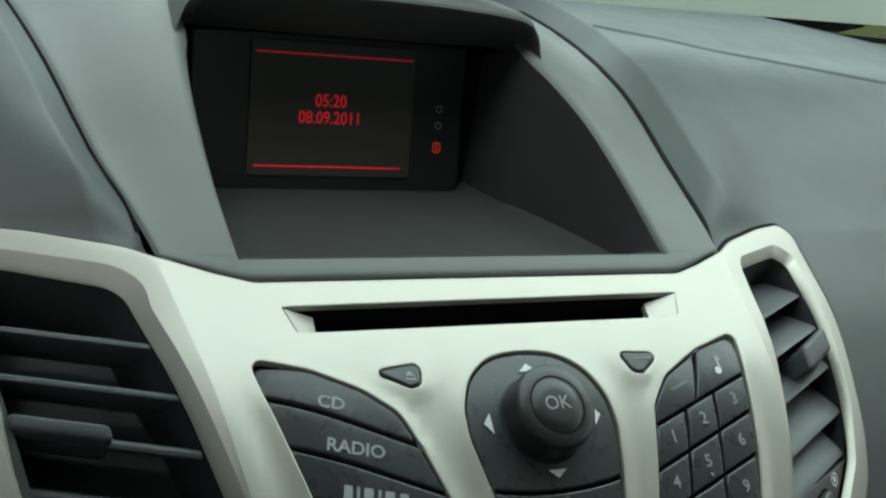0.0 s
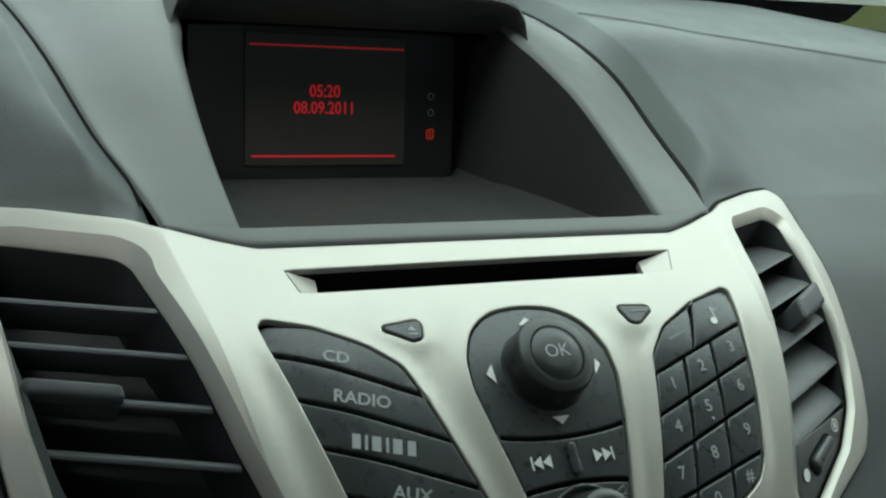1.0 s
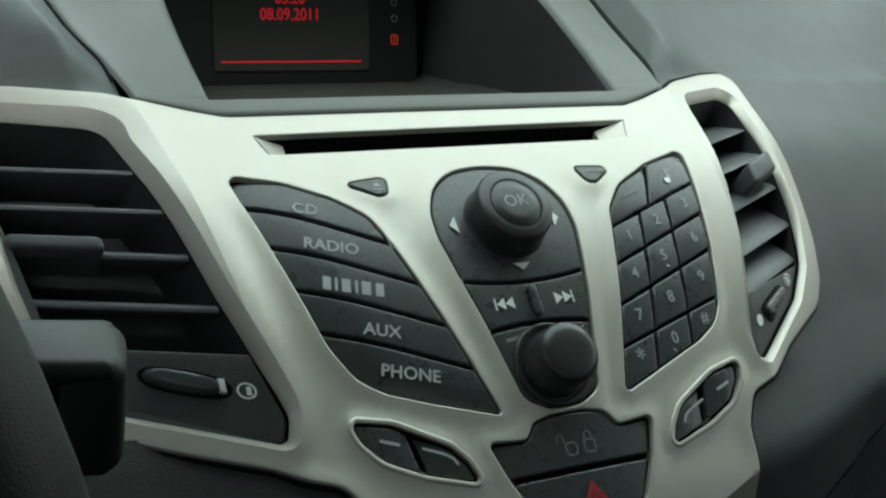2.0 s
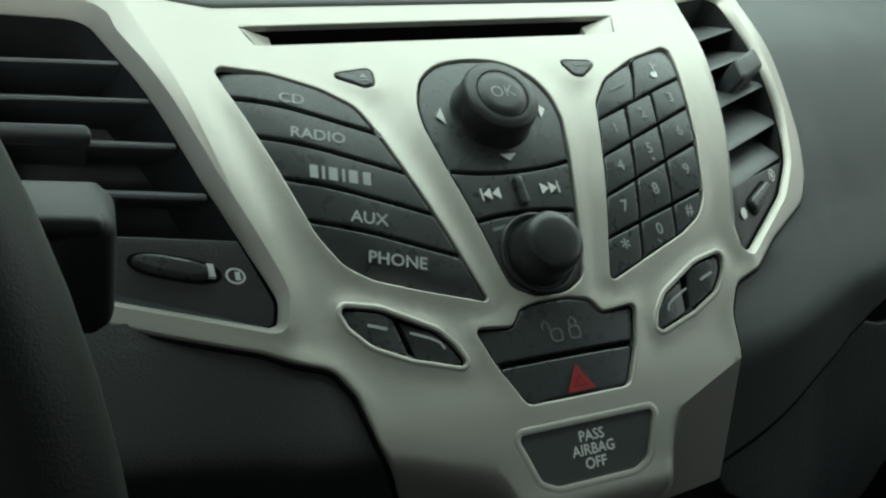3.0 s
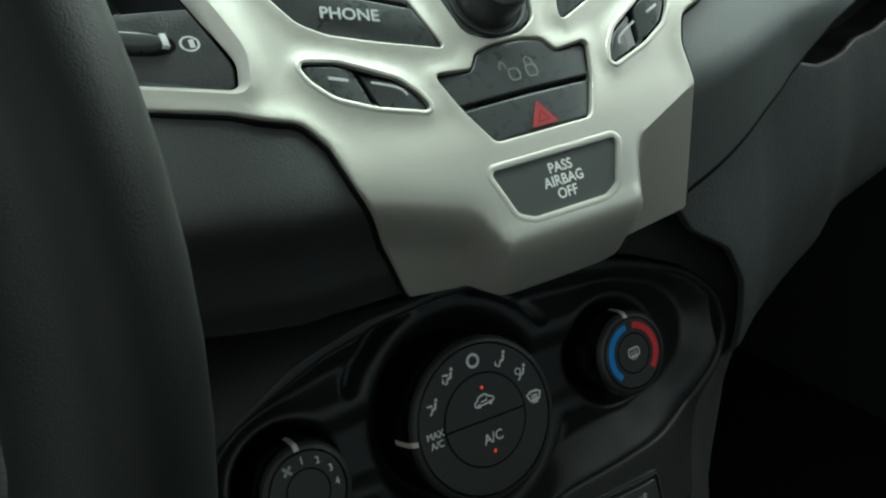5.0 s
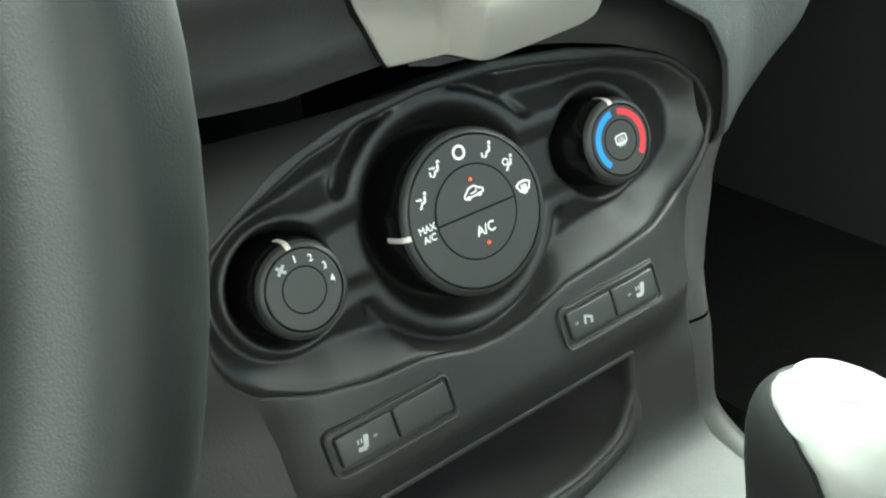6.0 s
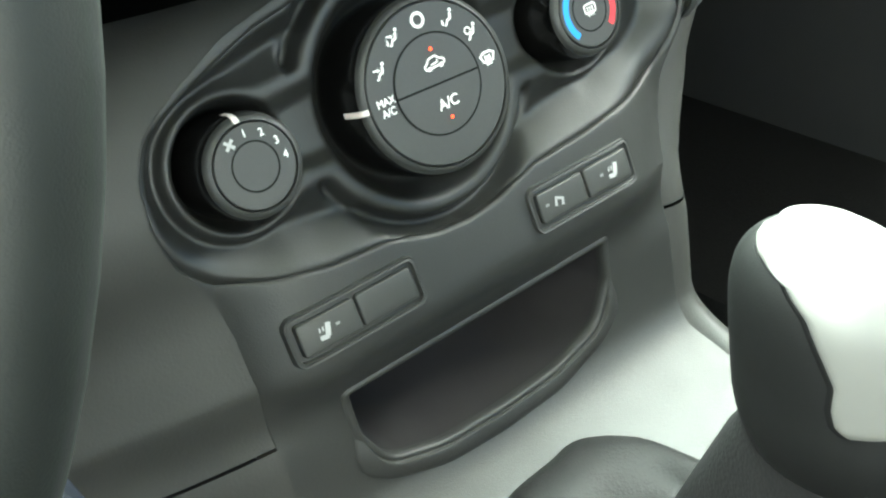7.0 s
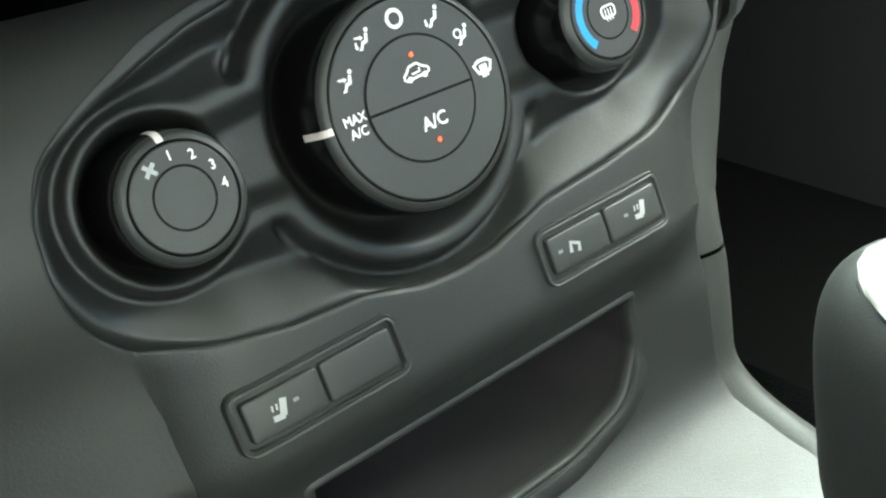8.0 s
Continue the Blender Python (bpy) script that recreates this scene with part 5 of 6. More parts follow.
broad = ramp((collar - 3) / 4) * ramp((-c_out - 3) / 3)
eh = blur(eh, 2) * (1 - broad) + blur(eh, 5) * broad
keep = c_out < 4.2
ring_v = {}
for k in np.nonzero(keep)[0]:
    ring_v[k] = bm.verts.new(panel(epts[k, 0], epts[k, 1], eh[k]))
ncol = ex.shape[1]
for k in list(ring_v):
    q = [k, k + 1, k + 1 + ncol, k + ncol]
    if (k + 1) % ncol and all(i in ring_v for i in q):
        bm.faces.new([ring_v[i] for i in q])
bmesh.ops.delete(bm, geom=[v for v in bm.verts if not v.link_faces], context="VERTS")
part("recess", bm, RECESSED, cb, "moulded recess with collars round the knobs", 180)


def rotary(name, cx, cv, r, top, label):
    """A gloss-black rotary knob: drum, satin shoulder, black groove and satin face."""
    bm = bmesh.new()
    lathe(bm, [(r + 4.9, -22), (r + 4.6, top - 9), (r + 4.1, top - 4.5), (r + 3.6, top - 2.6)], panel, cx, cv, 72)
    k = part(name, bm, GLOSS, clim, label, 50)
    bm = bmesh.new()
    lathe(bm, [(r + 3.6, top - 2.6), (r + 2.9, top - 1.2), (r + 1.8, top - .35), (r + .75, top - .1), (r + .6, top - .9), (r + .6, top - 2.6)], panel, cx, cv, 72)
    part("knob_shoulder", bm, KNOBFACE, k, "satin charcoal shoulder", 50)
    bm = bmesh.new()
    lathe(bm, [(r + .8, top - 2.3), (r - .2, top - 2.3)], panel, cx, cv, 72)
    part("knob_groove", bm, BLACK, k)
    bm = bmesh.new()
    lathe(bm, [(r - .05, top - 2.5), (r - .1, top - .25), (r - .5, top), (0, top)], panel, cx, cv, 72)
    part("knob_face", bm, KNOBFACE, k, "satin charcoal face", 25)
    return k


TOP = 14.0
dial = rotary("mode_dial", 0, 78.5, 33.0, TOP, "large gloss-black mode dial with white symbols")
bm = bmesh.new()
lathe(bm, [(20.6, TOP - .4), (20.1, TOP + .35), (0, TOP + .5)], panel, 0, 78.5, 64)
face = part("ac_button", bm, KNOBFACE, dial, "round split push button", 30)
bm = bmesh.new()
stroke(bm, circle(0, 78.5, 20.5, 64), .9, panel, TOP + .32, True)
stroke(bm, [(-20.3, 79.2), (20.3, 77.8)], .9, panel, TOP + .62)
part("button_gap", bm, BLACK, face)
bm = bmesh.new()
write(bm, "A/C", panel, 1.6, 69.9, 6.3, TOP + .62, 0, .95, .1, down=False)
part("button_legend", bm, PRINT, face, "white letters A/C")
bm = bmesh.new()
CAR = rounded([(-3.6, 85.0, .8), (6.0, 85.6, .8), (6.0, 87.2, 1), (4.0, 88.0, 1), (2.2, 89.6, 1), (-1.0, 89.2, 1), (-2.6, 87.4, 1), (-3.8, 86.8, .8)], 3)
stroke(bm, CAR, .75, panel, TOP + .62, True)
for wx in (-1.8, 4.0):
    lathe(bm, [(0, TOP + .64), (1.0, TOP + .64)], panel, wx, 85.2, 12)
stroke(bm, [(-.6, 86.6), (2.6, 86.8), (2.6, 88.0)], .65, panel, TOP + .63)
part("button_legend", bm, PRINT, face, "white car recirculation symbol")
for px, pv in ((1.6, 92.6), (1.0, 63.9)):
    bm = bmesh.new()
    lathe(bm, [(.75, TOP + .5), (.5, TOP + .8), (0, TOP + .85)], panel, px, pv, 12)
    part("button_lamp", bm, LED, face, "tiny glowing amber lamp")
def pointer(cx, cv, r, top, ang, owner, length):
    """White line over the shoulder and down the drum."""
    bm = bmesh.new()
    prof_ = [(r + .9, top + .05), (r + 1.8, top - .2), (r + 2.95, top - 1.05), (r + 3.7, top - 2.5), (r + 4.2, top - 4.4), (r + 4.6, top - 9), (r + 4.7, top - length)]
    rows = []
    for rr, h in prof_:
        c_, s_ = math.cos(radians(ang)), math.sin(radians(ang))
        rows.append([bm.verts.new(panel(cx + rr * c_ - w * s_, cv + rr * s_ + w * c_, h)) for w in (-1.15, 1.15)])
    for a, b in zip(rows, rows[1:]):
        bm.faces.new((a[0], a[1], b[1], b[0]))
    return part("pointer", bm, POINTER, owner, "white pointer line", 80)


pointer(0, 78.5, 33.0, TOP, 178, dial, 14)


def seat_symbol(bm, cx, cv, size, f, h, arrows=0, turn=0.0):
    """A small seated figure as plain strokes, with vent arrows."""
    c, d = math.cos(radians(turn)), math.sin(radians(turn))

    def q(x, y):
        return (cx + size * (c * x - d * y), cv + size * (d * x + c * y))
    stroke(bm, [q(.72, 1.1), q(.35, -.1), q(-.55, -.30)], .62 * size, f, h)
    stroke(bm, [q(-.45, -.30), q(-.95, -1.2), q(-1.35, -1.15)], .46 * size, f, h)
    lathe(bm, [(0, h), (.40 * size, h)], f, *q(.95, 1.62), 12)
    if arrows & 1:
        stroke(bm, [q(-1.7, .85), q(-.5, .62)], .36 * size, f, h)
        print_poly(bm, [q(-.62, 1.1), q(-.75, .2), q(.02, .52)], f, h)
    if arrows & 2:
        stroke(bm, [q(-1.75, .15), q(-1.75, -.6)], .36 * size, f, h)
        print_poly(bm, [q(-2.15, -.55), q(-1.35, -.55), q(-1.75, -1.2)], f, h)
    return bm


RI = 26.6
for ang, kind in ((150, 3), (118, 1), (89, 0), (57, 2), (30, 4), (2, 5)):
    cx, cv = RI * math.cos(radians(ang)), 78.5 + RI * math.sin(radians(ang))
    bm = bmesh.new()
    h = TOP + .12
    if kind == 0:
        stroke(bm, circle(cx, cv, 2.7, 24), 1.2, panel, h, True)
    elif kind == 5:
        stroke(bm, [(cx - 3.6, cv + 1.6), (cx - 1.6, cv + 2.7), (cx + 1.6, cv + 2.7), (cx + 3.6, cv + 1.6), (cx + 2.3, cv - 1.2), (cx - 2.3, cv - 1.2)], 1.1, panel, h, True)
        for o in (-1.2, 0, 1.2):
            stroke(bm, [(cx + o, cv + 1.4), (cx + o * .8, cv - 2.8)], .8, panel, h)
    else:
        seat_symbol(bm, cx, cv, 1.9, panel, h, {3: 1, 1: 3, 2: 2, 4: 0}[kind])
        if kind == 4:
            stroke(bm, circle(cx - 1.8, cv + 1.4, 1.4, 12), .6, panel, h, True)
    part("mode_symbol", bm, PRINT, dial, "white air flow symbol")
bm = bmesh.new()
write(bm, "MAX", panel, -25.4, 80.4, 4.4, TOP + .12, 0, .9, .08, down=False)
write(bm, "A/C", panel, -25.4, 76.1, 4.4, TOP + .12, 0, .9, .08, down=False)
part("mode_legend", bm, PRINT, dial, "white letters MAX A/C")
fan = rotary("fan_knob", -85, 79, 16.4, 13.0, "gloss-black fan speed knob numbered 1 to 4")
bm = bmesh.new()
stroke(bm, circle(-85, 79, 9.4, 40), .75, panel, 13.1, True)
part("knob_gap", bm, BLACK, fan)
for k, (s_, ang) in enumerate((("1", 89), ("2", 58), ("3", 27), ("4", -2))):
    bm = bmesh.new()
    write(bm, s_, panel, -85 + 12.8 * math.cos(radians(ang)), 79 + 12.8 * math.sin(radians(ang)), 4.3, 13.12, 0, .9, .06, down=False)
    part("fan_legend", bm, PRINT, fan, "white number " + s_)
bm = bmesh.new()
for k in range(4):
    a0 = 45 + 90 * k
    stroke(bm, [(-85 + 12.8 * math.cos(radians(121)), 79 + 12.8 * math.sin(radians(121))), (-85 + 12.8 * math.cos(radians(121)) + 2.4 * math.cos(radians(a0)), 79 + 12.8 * math.sin(radians(121)) + 2.4 * math.sin(radians(a0)))], 1.3, panel, 13.12)
part("fan_symbol", bm, GREYPRINT, fan, "pale fan symbol")
pointer(-85, 79, 16.4, 13.0, 92, fan, 11)
temp = rotary("temperature_knob", 86, 80, 16.4, 13.0, "gloss-black temperature knob with a blue and red ring")
bm = bmesh.new()
stroke(bm, circle(86, 80, 9.4, 40), .75, panel, 13.1, True)
part("knob_gap", bm, BLACK, temp)
for mat, a0, a1, lab in ((BLUE, 97, 225, "bright blue cold arc"), (HEATRED, -46, 80, "bright red hot arc")):
    bm = bmesh.new()
    stroke(bm, circle(86, 80, 13.3, 24, a0, a1), 3.0, panel, 13.15)
    part("temperature_arc", bm, mat, temp, lab)
bm = bmesh.new()
stroke(bm, rounded([(83.2, 78.4, 1), (89.2, 78.4, 1), (89.6, 82.4, 1.4), (83, 82.4, 1.4)], 3), .7, panel, 13.15, True)
for o in (84.8, 86.2, 87.6):
    stroke(bm, [(o, 77), (o, 81.4)], .5, panel, 13.15)
part("knob_legend", bm, PRINT, temp, "white rear window symbol")
pointer(86, 80, 16.4, 13.0, 91, temp, 11)

# seat heater switches
for sg in (-1, 1):
    bm = bmesh.new()
    out = rounded([(sg * 33.5, -3.2, 2.5), (sg * 93.3, -3.2, 2.5), (sg * 93.3, 14.5, 2.5), (sg * 33.5, 14.5, 2.5)])
    slab(bm, inset(dense(out, 5), -2.6), panel, lambda x, v: fascia_roll(x, v) + 2.0, -4, 2.2, holes=[inset(dense(out, 5), .1)], step=4)
    fr = part("switch_frame", bm, FASCIA, clim, "raised charcoal switch frame", 50)
    bm = bmesh.new()
    slab(bm, out, panel, lambda x, v: fascia_roll(x, v) - 2.6, -4, .3, step=6)
    part("switch_gap", bm, BLACK, fr)
    for x0, x1, sym in ((35.3, 62.9, sg > 0), (63.9, 91.5, True)):
        bm = bmesh.new()
        slab(bm, rounded([(sg * x0, -1.4, 1.6), (sg * x1, -1.4, 1.6), (sg * x1, 12.7, 1.6), (sg * x0, 12.7, 1.6)]), panel, lambda x, v: fascia_roll(x, v) + 2.6 - .004 * (v - 5.7) ** 2, -3.2, 1.0, step=5)
        sw = part("switch_key", bm, KNOBFACE, clim, "flat charcoal push switch", 50)
        if sym:
            cx = sg * (x0 + x1) / 2 + (2 if sg > 0 and x0 > 60 else -3)
            bm = bmesh.new()
            hh = fascia_roll(cx, 0) + 2.95
            if sg > 0 and x0 < 60:
                stroke(bm, [(cx - 2, 4.0), (cx - 1.2, 7.8), (cx + 2.4, 6.0), (cx + 1.6, 3.2)], 1.6, panel, hh)
            else:
                stroke(bm, [(cx + 2.6, 9.0), (cx + 1.0, 3.6)], 2.4, panel, hh)
                stroke(bm, [(cx + 1.4, 3.5), (cx - 2.6, 3.9)], 2.0, panel, hh)
                for o in (-2.0, -.4):
                    stroke(bm, [(cx + o, 6.2), (cx + o + .4, 8.2)], .7, panel, hh)
            part("switch_symbol", bm, KEYPRINT, sw, "white heated seat symbol")
            bm = bmesh.new()
            stroke(bm, [(cx + 5.6 * -sg, 6.4), (cx + 7.6 * -sg, 6.4)], 1.2, panel, hh)
            part("switch_lamp", bm, FAINT, sw)

# open tray below
bm = bmesh.new()
p = dense(TRAY, 5)
rows = [[bm.verts.new(on_climate(*q, h)) for q in pl] for pl, h in ((p, -1.5), (inset(p, .6), -6), (inset(p, 3), -45), (inset(p, 10), -62))]
for r1, r2 in zip(rows, rows[1:]):
    for i in range(len(p)):
        bm.faces.new((r1[i], r1[(i + 1) % len(p)], r2[(i + 1) % len(p)], r2[i]))
bm.faces.new(rows[-1])
part("tray", bm, BINDARK, clim, "black open storage tray", 50)
bm = bmesh.new()
rows = [[bm.verts.new(on_climate(*q, h)) for q in pl] for pl, h in ((inset(p, 1.2), -4), (inset(p, 1.0), .6), (inset(p, -.4), 1.5), (inset(p, -2.2), 1.2), (inset(p, -3.6), -.4))]
for r1, r2 in zip(rows, rows[1:]):
    for i in range(len(p)):
        bm.faces.new((r1[i], r1[(i + 1) % len(p)], r2[(i + 1) % len(p)], r2[i]))
part("tray_rim", bm, FASCIA, clim, "rounded tray rim", 60)
# sloping band round the tray's sides and lower edge
bm = bmesh.new()


def band_width(k):
    return lambda x, v: -k * smooth01((-72 - v) / 26) - .4


rows = [[bm.verts.new(on_climate(*q, h * smooth01((-72 - q[1]) / 26) - .6 + .2 * smooth01((-72 - q[1]) / 26))) for q in inset(p, band_width(w))] for w, h in ((1.5, 1.0), (2.6, 3.4), (4.0, 3.8), (11.5, 1.6), (12.3, .9), (12.6, -.6))]
for r1, r2 in zip(rows, rows[1:]):
    for i in range(len(p)):
        bm.faces.new((r1[i], r1[(i + 1) % len(p)], r2[(i + 1) % len(p)], r2[i]))
part("tray_band", bm, FASCIA, clim, "sloping band below the tray", 40)


# ---- console sides ----
console = thing("lower_console", "charcoal grained console sides beside the climate panel", "console")


def edge_x(v):
    return np.interp(v, [-260, -185, -150, -120, -87, -47, -20, 10, 54, 76, 120, 150], [132, 128, 120, 114, 111.5, 117, 124, 135, 150, 155, 165, 174])


def edge_in(v):
    return np.interp(v, [-260, -185, -150, -120, -60, -20, 0, 13, 24, 34, 42, 50, 60, 70, 80, 89, 99, 107, 120, 130, 138.5, 141, 190], [132, 128, 120, 117, 117.5, 117.5, 118.2, 119.5, 121.5, 125, 130, 136.5, 140.6, 142, 141.2, 139, 133, 126.5, 104, 80, 40, 2, 0])


# run of the passenger-side trim: up the panel, height out of it
RUN = curve_through([(190, -6), (150, -7), (110, -9), (71, -14), (33.5, -21), (5.7, -23), (-29.7, -23.3), (-60.6, -27.8), (-82.8, -31.9), (-92.5, -31), (-101.4, -26.1), (-110.5, -18.4), (-121.8, -6.1), (-130, 3.5), (-141, 22), (-153, 50), (-164, 90), (-174, 150), (-182, 220)], 10)


def trim_at(t, u):
    """t along the run (0 to 1), u across the trim."""
    k = t * (len(RUN) - 1)
    i = min(len(RUN) - 2, int(k))
    v, hh = RUN[i] + (RUN[i + 1] - RUN[i]) * (k - i)
    d = RUN[min(i + 2, len(RUN) - 1)] - RUN[max(i - 1, 0)]
    d = d / np.hypot(*d)
    if v > -9:
        a = lie(edge_in(v), v)[0]
    elif hh < -31 or v > -86:
        a = np.interp(v, [-90, -75, -55, -30], [119.5, 119.5, 120.5, 123.6])
    else:
        a = np.interp(hh, [-31, -10, 30, 80, 220], [119.5, 123, 130, 137, 142])
    b = max(a, 123.6) + (edge_x(v) + 21.6 - edge_in(v)) + 5 * smooth01((-25 - v) / 25) if v > -82 else np.interp(hh, [-32, 0, 40, 220], [144.5, 151, 158, 164])
    h = 4.0 * math.sin(math.pi * min(1, u * 1.15)) - 12 * u ** 3
    return panel(a + .6 + (b - a) * u, v + h * d[1], hh - h * d[0])


uu = [0, .04, .12, .25, .4, .55, .7, .85, .95, 1]
for t0, t1 in ((0.0, .340), (.343, 1.0)):
    bm = bmesh.new()
    grid(bm, lambda u, t: trim_at(t, u), uu, list(np.linspace(t0, t1, 60)))
    part("side_trim", bm, SIDE, console, "grey grained edge trim", 60)
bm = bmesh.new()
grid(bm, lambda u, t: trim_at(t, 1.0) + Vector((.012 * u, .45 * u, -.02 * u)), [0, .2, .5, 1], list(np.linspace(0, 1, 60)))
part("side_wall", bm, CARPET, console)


def left_wall(u, v):
    a = edge_in(v) - 1.6
    e = on_climate(-a, v, fascia_roll(-117, v) - .15)
    a = -e.x * 1000
    x = a + (330 - a) * u
    t = max(0.0, (x - a) / 213)
    return Vector((-x / 1000, e.y + .03 * t + .05 * t * t, e.z))


lw = [0, .01, .03, .06, .1, .16, .25, .4, .6, .8, 1]
bm = bmesh.new()
grid(bm, left_wall, lw, list(np.linspace(-62, 185, 60)))
part("side_wall", bm, SIDE, console, "grey grained console side", 60)
bm = bmesh.new()
grid(bm, lambda u, v: left_wall(u, v) + Vector((-.0005, -.0015, 0)), lw, list(np.linspace(-260, -62.5, 36)))
part("side_wall", bm, SIDE, console, "grey grained console side", 60)


# ---- gear lever ----
gear = thing("gear_lever", "black gear lever with a bright silver cap and a leather boot", "gear lever")
KX, KY, KZ = -.0055, .2313, .7391


def knob_at(a, b, c):
    """Place on the gear knob: a to the right, b forward, c up the leaning stalk (metres)."""
    c -= (.005 + .12 * a) * smooth01((c + .014) / .068)
    a, b, c = .88 * a, .88 * b, .86 * c
    return Vector((KX + a, KY + b + .18 * c, KZ + c))


bm = bmesh.new()
prof = [(.0, .053), (.010, .0525), (.018, .049), (.0245, .042), (.0285, .032), (.0308, .018), (.0325, .0), (.0335, -.012), (.0328, -.022), (.0300, -.031), (.025, -.0365), (.019, -.039), (.0, -.040)]
prof = [(max(0.0, float(r_)), float(c_)) for r_, c_ in curve_through(prof, 4)]
prof[0], prof[-1] = (0.0, .053), (0.0, -.040)
n = 56
rows = []
for r, c in prof:
    if r < 1e-5:
        rows.append([bm.verts.new(knob_at(0, 0, c))])
    else:
        rows.append([bm.verts.new(knob_at(r * .95 * math.cos(6.28318 * i / n), r * 1.12 * math.sin(6.28318 * i / n), c)) for i in range(n)])
for a, b in zip(rows, rows[1:]):
    for i in range(n):
        j = (i + 1) % n
        q = [a[i % len(a)], a[j % len(a)], b[j % len(b)], b[i % len(b)]]
        u = []
        for v in q:
            if v not in u:
                u.append(v)
        bm.faces.new(u)
part("knob", bm, KNOB, gear, "dark grey soft knob", 60)
bm = bmesh.new()


def cap(u, v):
    """The bright inlay over the knob's top and its face towards the seats."""
    c = .0535 - .0575 * v
    rad = np.interp(-c, [-x[1] for x in prof], [x[0] for x in prof])
    if v < .12:
        rad = max(rad, .011 + .004 * v / .12)
    half = radians(np.interp(c, [-.004, -.003, 0, .006, .014, .022, .034, .042, .048, .053], [50, 57, 63, 64, 61, 65, 72, 86, 122, 179]))
    a = -math.pi / 2 + (2 * u - 1) * half
    edge = min(1 - abs(2 * u - 1), (1 - v) * .8)
    lift = .0016 * max(smooth01(edge / .05), smooth01((c - .043) / .005)) - .0006
    return knob_at((rad + lift) * .95 * math.cos(a), (rad + lift) * 1.12 * math.sin(a), c + .0008)


grid(bm, cap, [0, .008, .016, .025] + [.05 + .9 * i / 24 for i in range(25)] + [.975, .984, .992, 1], [i / 40 for i in range(39)] + [.97, .985, 1])
crown = bm.verts.new(knob_at(.001, -.002, .0547))
rim = [bm.verts.new(cap(i / 30, 0)) for i in range(31)]
for i in range(31):
    bm.faces.new((rim[i], rim[(i + 1) % 31], crown))
bmesh.ops.remove_doubles(bm, verts=bm.verts, dist=.0004)
part("cap", bm, CHROME, gear, "bright silver cap", 70)
# dark line round the cap
for sgn in (0, 1):
    bm = bmesh.new()
    pts = [cap(sgn, i / 40) for i in range(4, 41)]
    for p, q in zip(pts, pts[1:]):
        o = (p - Vector((KX, KY + .18 * (p.z - KZ), p.z))).normalized()
        s_ = o.cross(Vector((0, 0, 1))).normalized() * (.0011 if sgn else -.0011)
        bm.faces.new([bm.verts.new(w) for w in (p + o * .0008, q + o * .0008, q + o * .0004 - s_, p + o * .0004 - s_)])
    part("cap_joint", bm, BLACK, gear)
# boot: a rolled rim on the console that sags inwards and climbs to the stalk
BX, BY, BZ = .0003, .3048, .5876
bm = bmesh.new()
rows = []
for k, (t, z, grow) in enumerate(((0, .522, 1.0), (.02, .540, 1.03), (.07, .556, 1.02), (.14, .566, .96), (.22, .569, .88), (.30, .567, .79), (.38, .562, .70), (.47, .566, .66), (.56, .590, .63), (.66, .622, .62), (.76, .655, .60), (.86, .684, .57), (.95, .700, .53), (1.0, .712, .48))):
    top_ = knob_at(0, 0, -.036)
    lean = smooth01((t - .15) / .85)
    cx_, cy_ = BX + (top_.x - BX) * lean, BY + (top_.y - BY) * lean
    ring_ = []
    for i in range(64):
        a = 6.28318 * i / 64
        ca, sa = math.cos(a), math.sin(a)
        sq = (abs(ca) ** 3.2 + abs(sa) ** 3.2) ** (-1 / 3.2) * (1 - t) + t
        fold = 1 + .045 * math.sin(5 * a + 1.3 + 3 * t) * smooth01(t / .2) * smooth01((1 - t) / .3) + .02 * math.sin(11 * a) * smooth01(t / .3) * (1 - t)
        ring_.append(bm.verts.new(Vector((cx_ + .051 * grow * sq * fold * ca * (1 if t < .5 else .95), cy_ + .077 * grow * sq * fold * sa * (1 - .25 * t), BZ + (z - .56) * .93 + .012 * (1 - t) * sa * (t < .5) + .003 * math.sin(3 * a + 8 * t) * smooth01(t / .2) * (1 - t)))))
    rows.append(ring_)
for a, b in zip(rows, rows[1:]):
    for i in range(64):
        bm.faces.new((a[i], a[(i + 1) % 64], b[(i + 1) % 64], b[i]))
boot = part("boot", bm, BOOT, gear, "folded dark leather boot", 80)
bm = bmesh.new()
for k in range(16):
    a = radians(118 + 0.5 * k)
    t = .02 + .30 * k / 15
    o = Vector((BX - .020 - .001 * k, BY + .077 - .0038 * k, .5910 + .0105 * smooth01(k / 6)))
    box(bm, Matrix.Translation(o) @ pose(0, 0, 0, 0, 0, 25), (.0012, .0022, .001), .0004, 1)
part("stitching", bm, GREYPRINT, boot, "pale stitches")


# ---- steering wheel and stalk ----
wheel = thing("steering_wheel", "dark leather steering wheel in front of the driver's seat", "steering wheel")
WC, WR, WT, WTUBE, WTURN = Vector((-.3624, .2514, .9586)), .1796, .2156, .0153, -.0861
wr = Vector((math.cos(WTURN), math.sin(WTURN), 0))
wu = Vector((-math.sin(WTURN) * math.sin(WT), math.cos(WTURN) * math.sin(WT), math.cos(WT)))
wn_ = wu.cross(wr)
bm = bmesh.new()
rings = []
for i in range(97):
    a = 2 * math.pi * i / 96
    d = wr * math.cos(a) + wu * math.sin(a)
    rings.append([bm.verts.new(WC + d * (WR + WTUBE * math.cos(b)) + wn_ * (WTUBE * 1.15 * math.sin(b))) for b in [2 * math.pi * k / 24 for k in range(24)]] if i < 96 else rings[0])
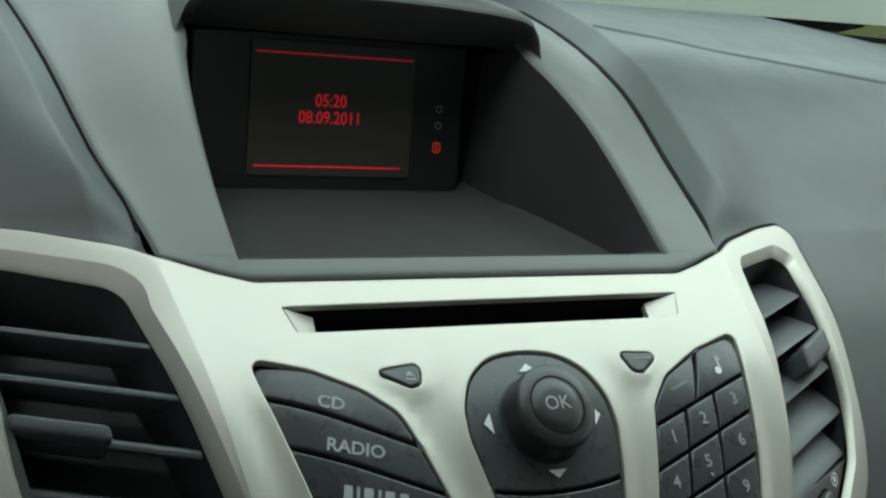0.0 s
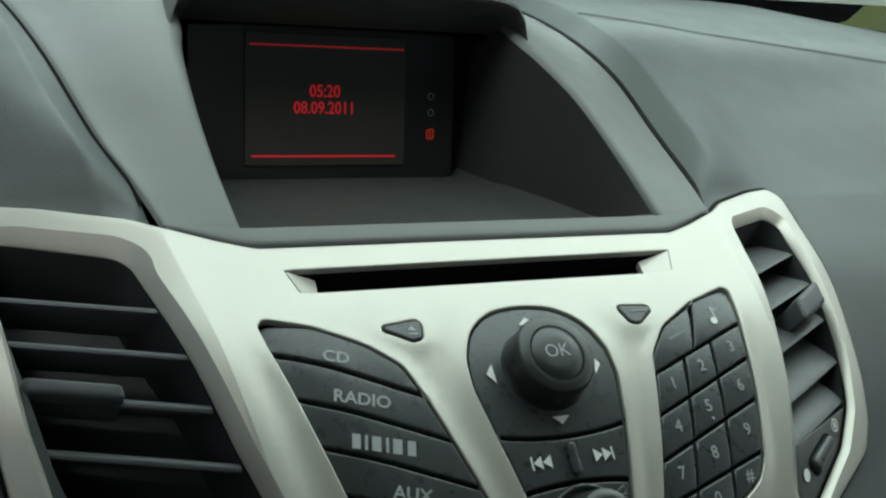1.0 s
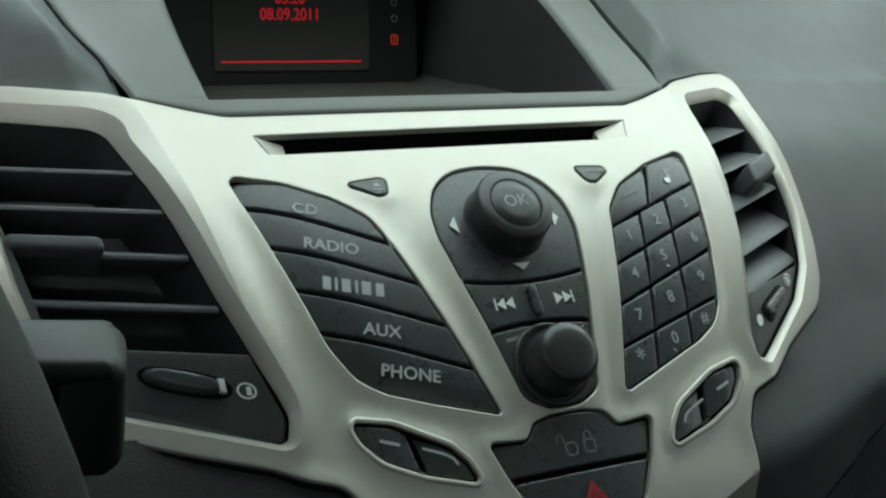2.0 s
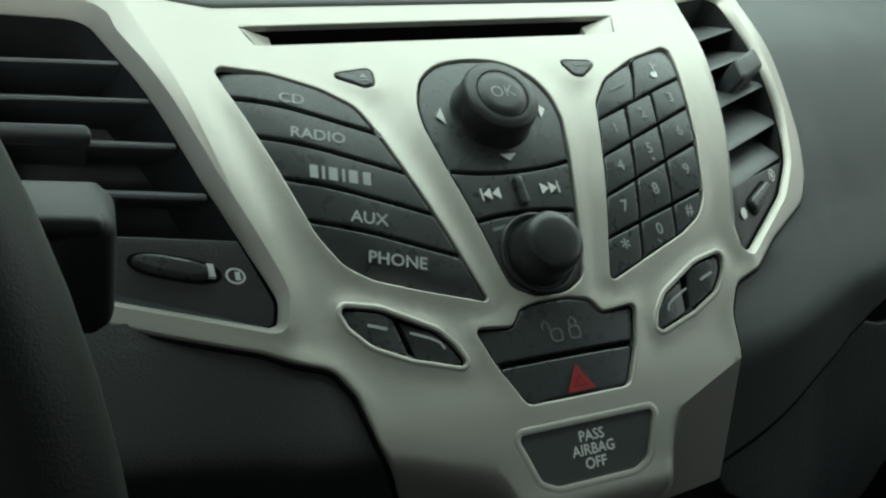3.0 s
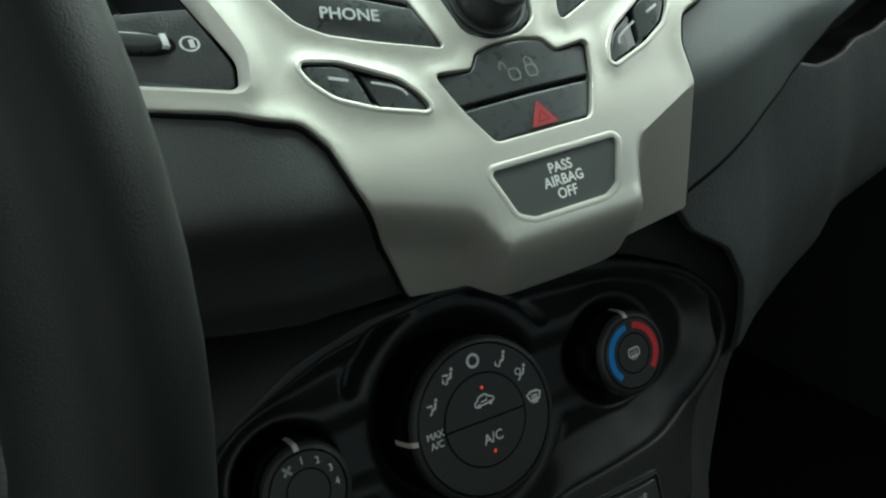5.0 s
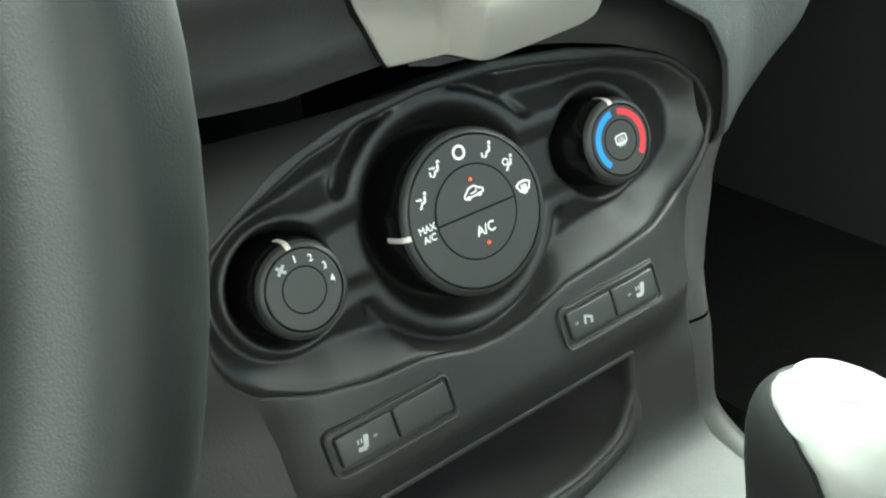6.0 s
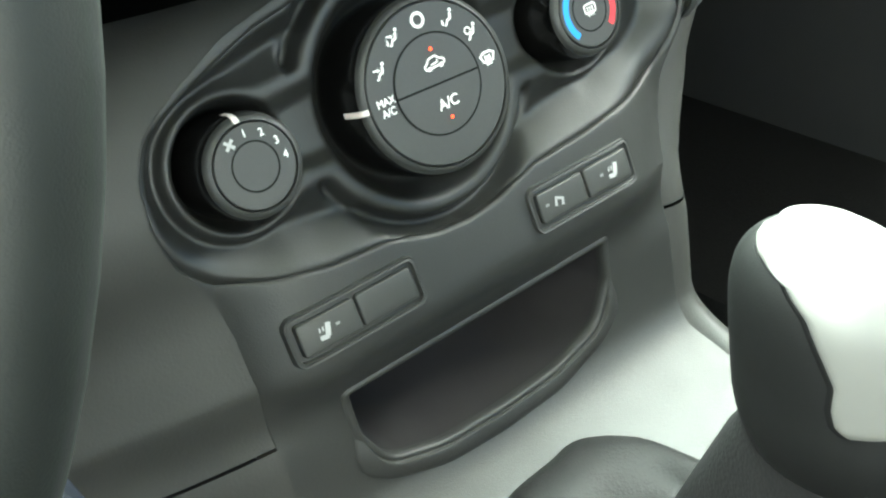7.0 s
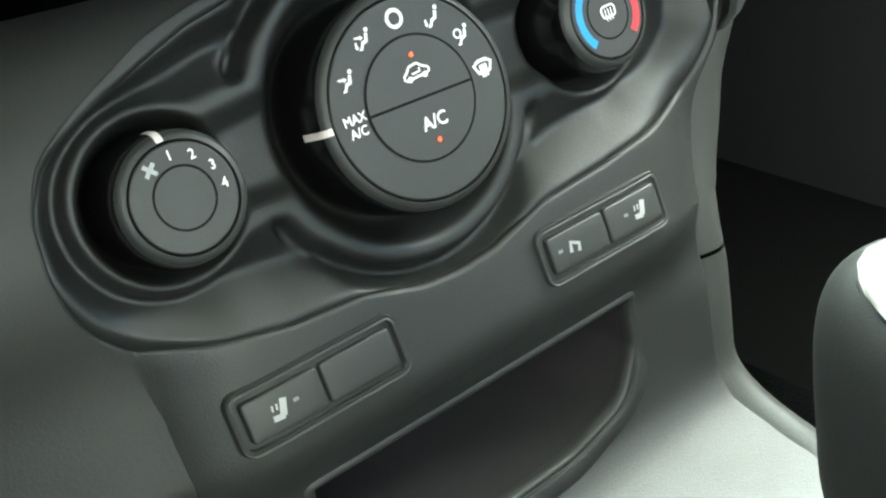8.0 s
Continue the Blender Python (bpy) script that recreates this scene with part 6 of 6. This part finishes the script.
for a, b in zip(rings, rings[1:]):
    for k in range(24):
        bm.faces.new((a[k], a[(k + 1) % 24], b[(k + 1) % 24], b[k]))
part("rim", bm, LEATHER, wheel, "grained leather rim", 80)
back = Vector((0, .96, -.25)).normalized()
hub = WC + back * .035
bm = bmesh.new()
box(bm, Matrix.Translation(hub) @ pose(0, 0, 0, -14), (.21, .07, .19), .03, 4)
part("hub", bm, DARK, wheel, "dark plastic hub")
for ang in (-8, 188, 262, 278):
    bm = bmesh.new()
    d = wr * math.cos(radians(ang)) + wu * math.sin(radians(ang))
    o = wn_.cross(d)
    path = [(hub + d * .07, o, wn_), (hub.lerp(WC, .6) + d * .13, o, wn_), (WC + d * (WR - .004), o, wn_)]
    sweep(bm, path, [((.034 if abs(ang - 90) < 120 else .014) * math.cos(k * math.pi / 6), .010 * math.sin(k * math.pi / 6)) for k in range(12)])
    part("spoke", bm, DARK, wheel)
col = thing("steering_column", "black plastic steering column shroud", "steering column")
bm = bmesh.new()
box(bm, Matrix.Translation((-.374, .40, .90)) @ pose(0, 0, 0, -14), (.13, .22, .12), .03, 4)
part("shroud", bm, DARK, col)
stalk = thing("wiper_stalk", "black wiper stalk behind the steering wheel", "stalk")
bm = bmesh.new()
path = []
for k in range(9):
    t = k / 8
    path.append((Vector((-.31 + .15 * t, .345 - .035 * t, .965 + .022 * t)), Vector((0, .3, 1)).normalized(), Vector((0, 1, -.3)).normalized()))
sweep(bm, path, [((.008 + 0) * math.cos(k * math.pi / 8), .008 * math.sin(k * math.pi / 8)) for k in range(16)])
part("stem", bm, STALK, stalk)
# its end: a hooked cap with a hollow on the inner side
END = Matrix.Translation((-.168, .307, .9925)) @ pose(0, 0, 0, 10, 4, -10)
bm = bmesh.new()
box(bm, END @ pose(.0062, 0, 0), (.0116, .018, .0245), .0042, 4)
box(bm, END @ pose(-.001, 0, .0098), (.022, .018, .0050), .0022, 3)
box(bm, END @ pose(.001, 0, -.0096), (.018, .017, .0052), .0022, 3)
part("end_knob", bm, STALK, stalk, "dark hooked end knob")
# black block added in the hollow to stand for its shade
bm = bmesh.new()
box(bm, END @ pose(-.0045, .004, 0), (.015, .010, .017), .003, 3)
part("end_hollow_shade", bm, BLACK, stalk)

# ---- paper sheet at the windscreen ----
bm = bmesh.new()


def sheet(u, v):
    x = -.0725 + .5155 * u - .006 * v
    return Vector((x, .632 + .068 * u - .02 * v, 1.1038 + .0064 * u + .085 * v))


grid(bm, sheet, [i / 20 for i in range(21)], [i / 8 for i in range(9)])
r = bmesh.ops.solidify(bm, geom=bm.faces[:], thickness=.0006)
tagged(part("paper_sheet", bm, PAPER), "plain white paper sheet standing against the windscreen above the dash", "paper sheet")
# ---- key tag ----
tag = thing("key_tag", "dark blue printed key tag hanging from the ignition lock", "key tag")
ta, tb = Vector((-.1985, .3661, .7921)), Vector((-.1888, .3374, .7585))
down = (tb - ta).normalized()
view_n = Vector((.06, -.80, .58)).normalized()
wide_ = down.cross(view_n).normalized()
if wide_.x > 0:
    wide_ = -wide_
nrm = down.cross(wide_).normalized()
TM = Matrix((( wide_.x, down.x, nrm.x, 0), (wide_.y, down.y, nrm.y, 0), (wide_.z, down.z, nrm.z, 0), (0, 0, 0, 1)))
cen = ta + down * .034 + wide_ * .021
TM.translation = cen
bm = bmesh.new()
box(bm, TM, (.042, .074, .003), .0012, 2)
fob = part("fob", bm, TAG, tag)
sgn_n = 1 if nrm.dot(view_n) > 0 else -1
for ox, oy, w, h in ((-.014, -.006, .004, .016), (-.013, .016, .009, .012), (-.003, .020, .005, .020), (.008, .024, .006, .014), (-.016, .031, .006, .008)):
    bm = bmesh.new()
    box(bm, TM @ pose(ox, oy, sgn_n * .0017, 0, 0, 12), (w, h, .0006), .0002, 1)
    part("print_bar", bm, TAGWHITE, fob, "pale printed bar")
bm = bmesh.new()
sweep(bm, [(p, Vector((0, 1, 0)), Vector((.3, 0, 1)).normalized()) for p in (cen - down * .036, Vector((-.225, .345, .815)), Vector((-.262, .35, .846)))], [(.004 * math.cos(k * math.pi / 4), .0015 * math.sin(k * math.pi / 4)) for k in range(8)])
part("strap", bm, TAG, tag)
bm = bmesh.new()
sweep(bm, [(p, Vector((0, 1, 0)), Vector((0, 0, 1))) for p in (Vector((-.255, .35, .852)), Vector((-.315, .352, .868)))], [(.011 * math.cos(k * math.pi / 6), .011 * math.sin(k * math.pi / 6)) for k in range(12)])
part("key_head", bm, DARK, tag)
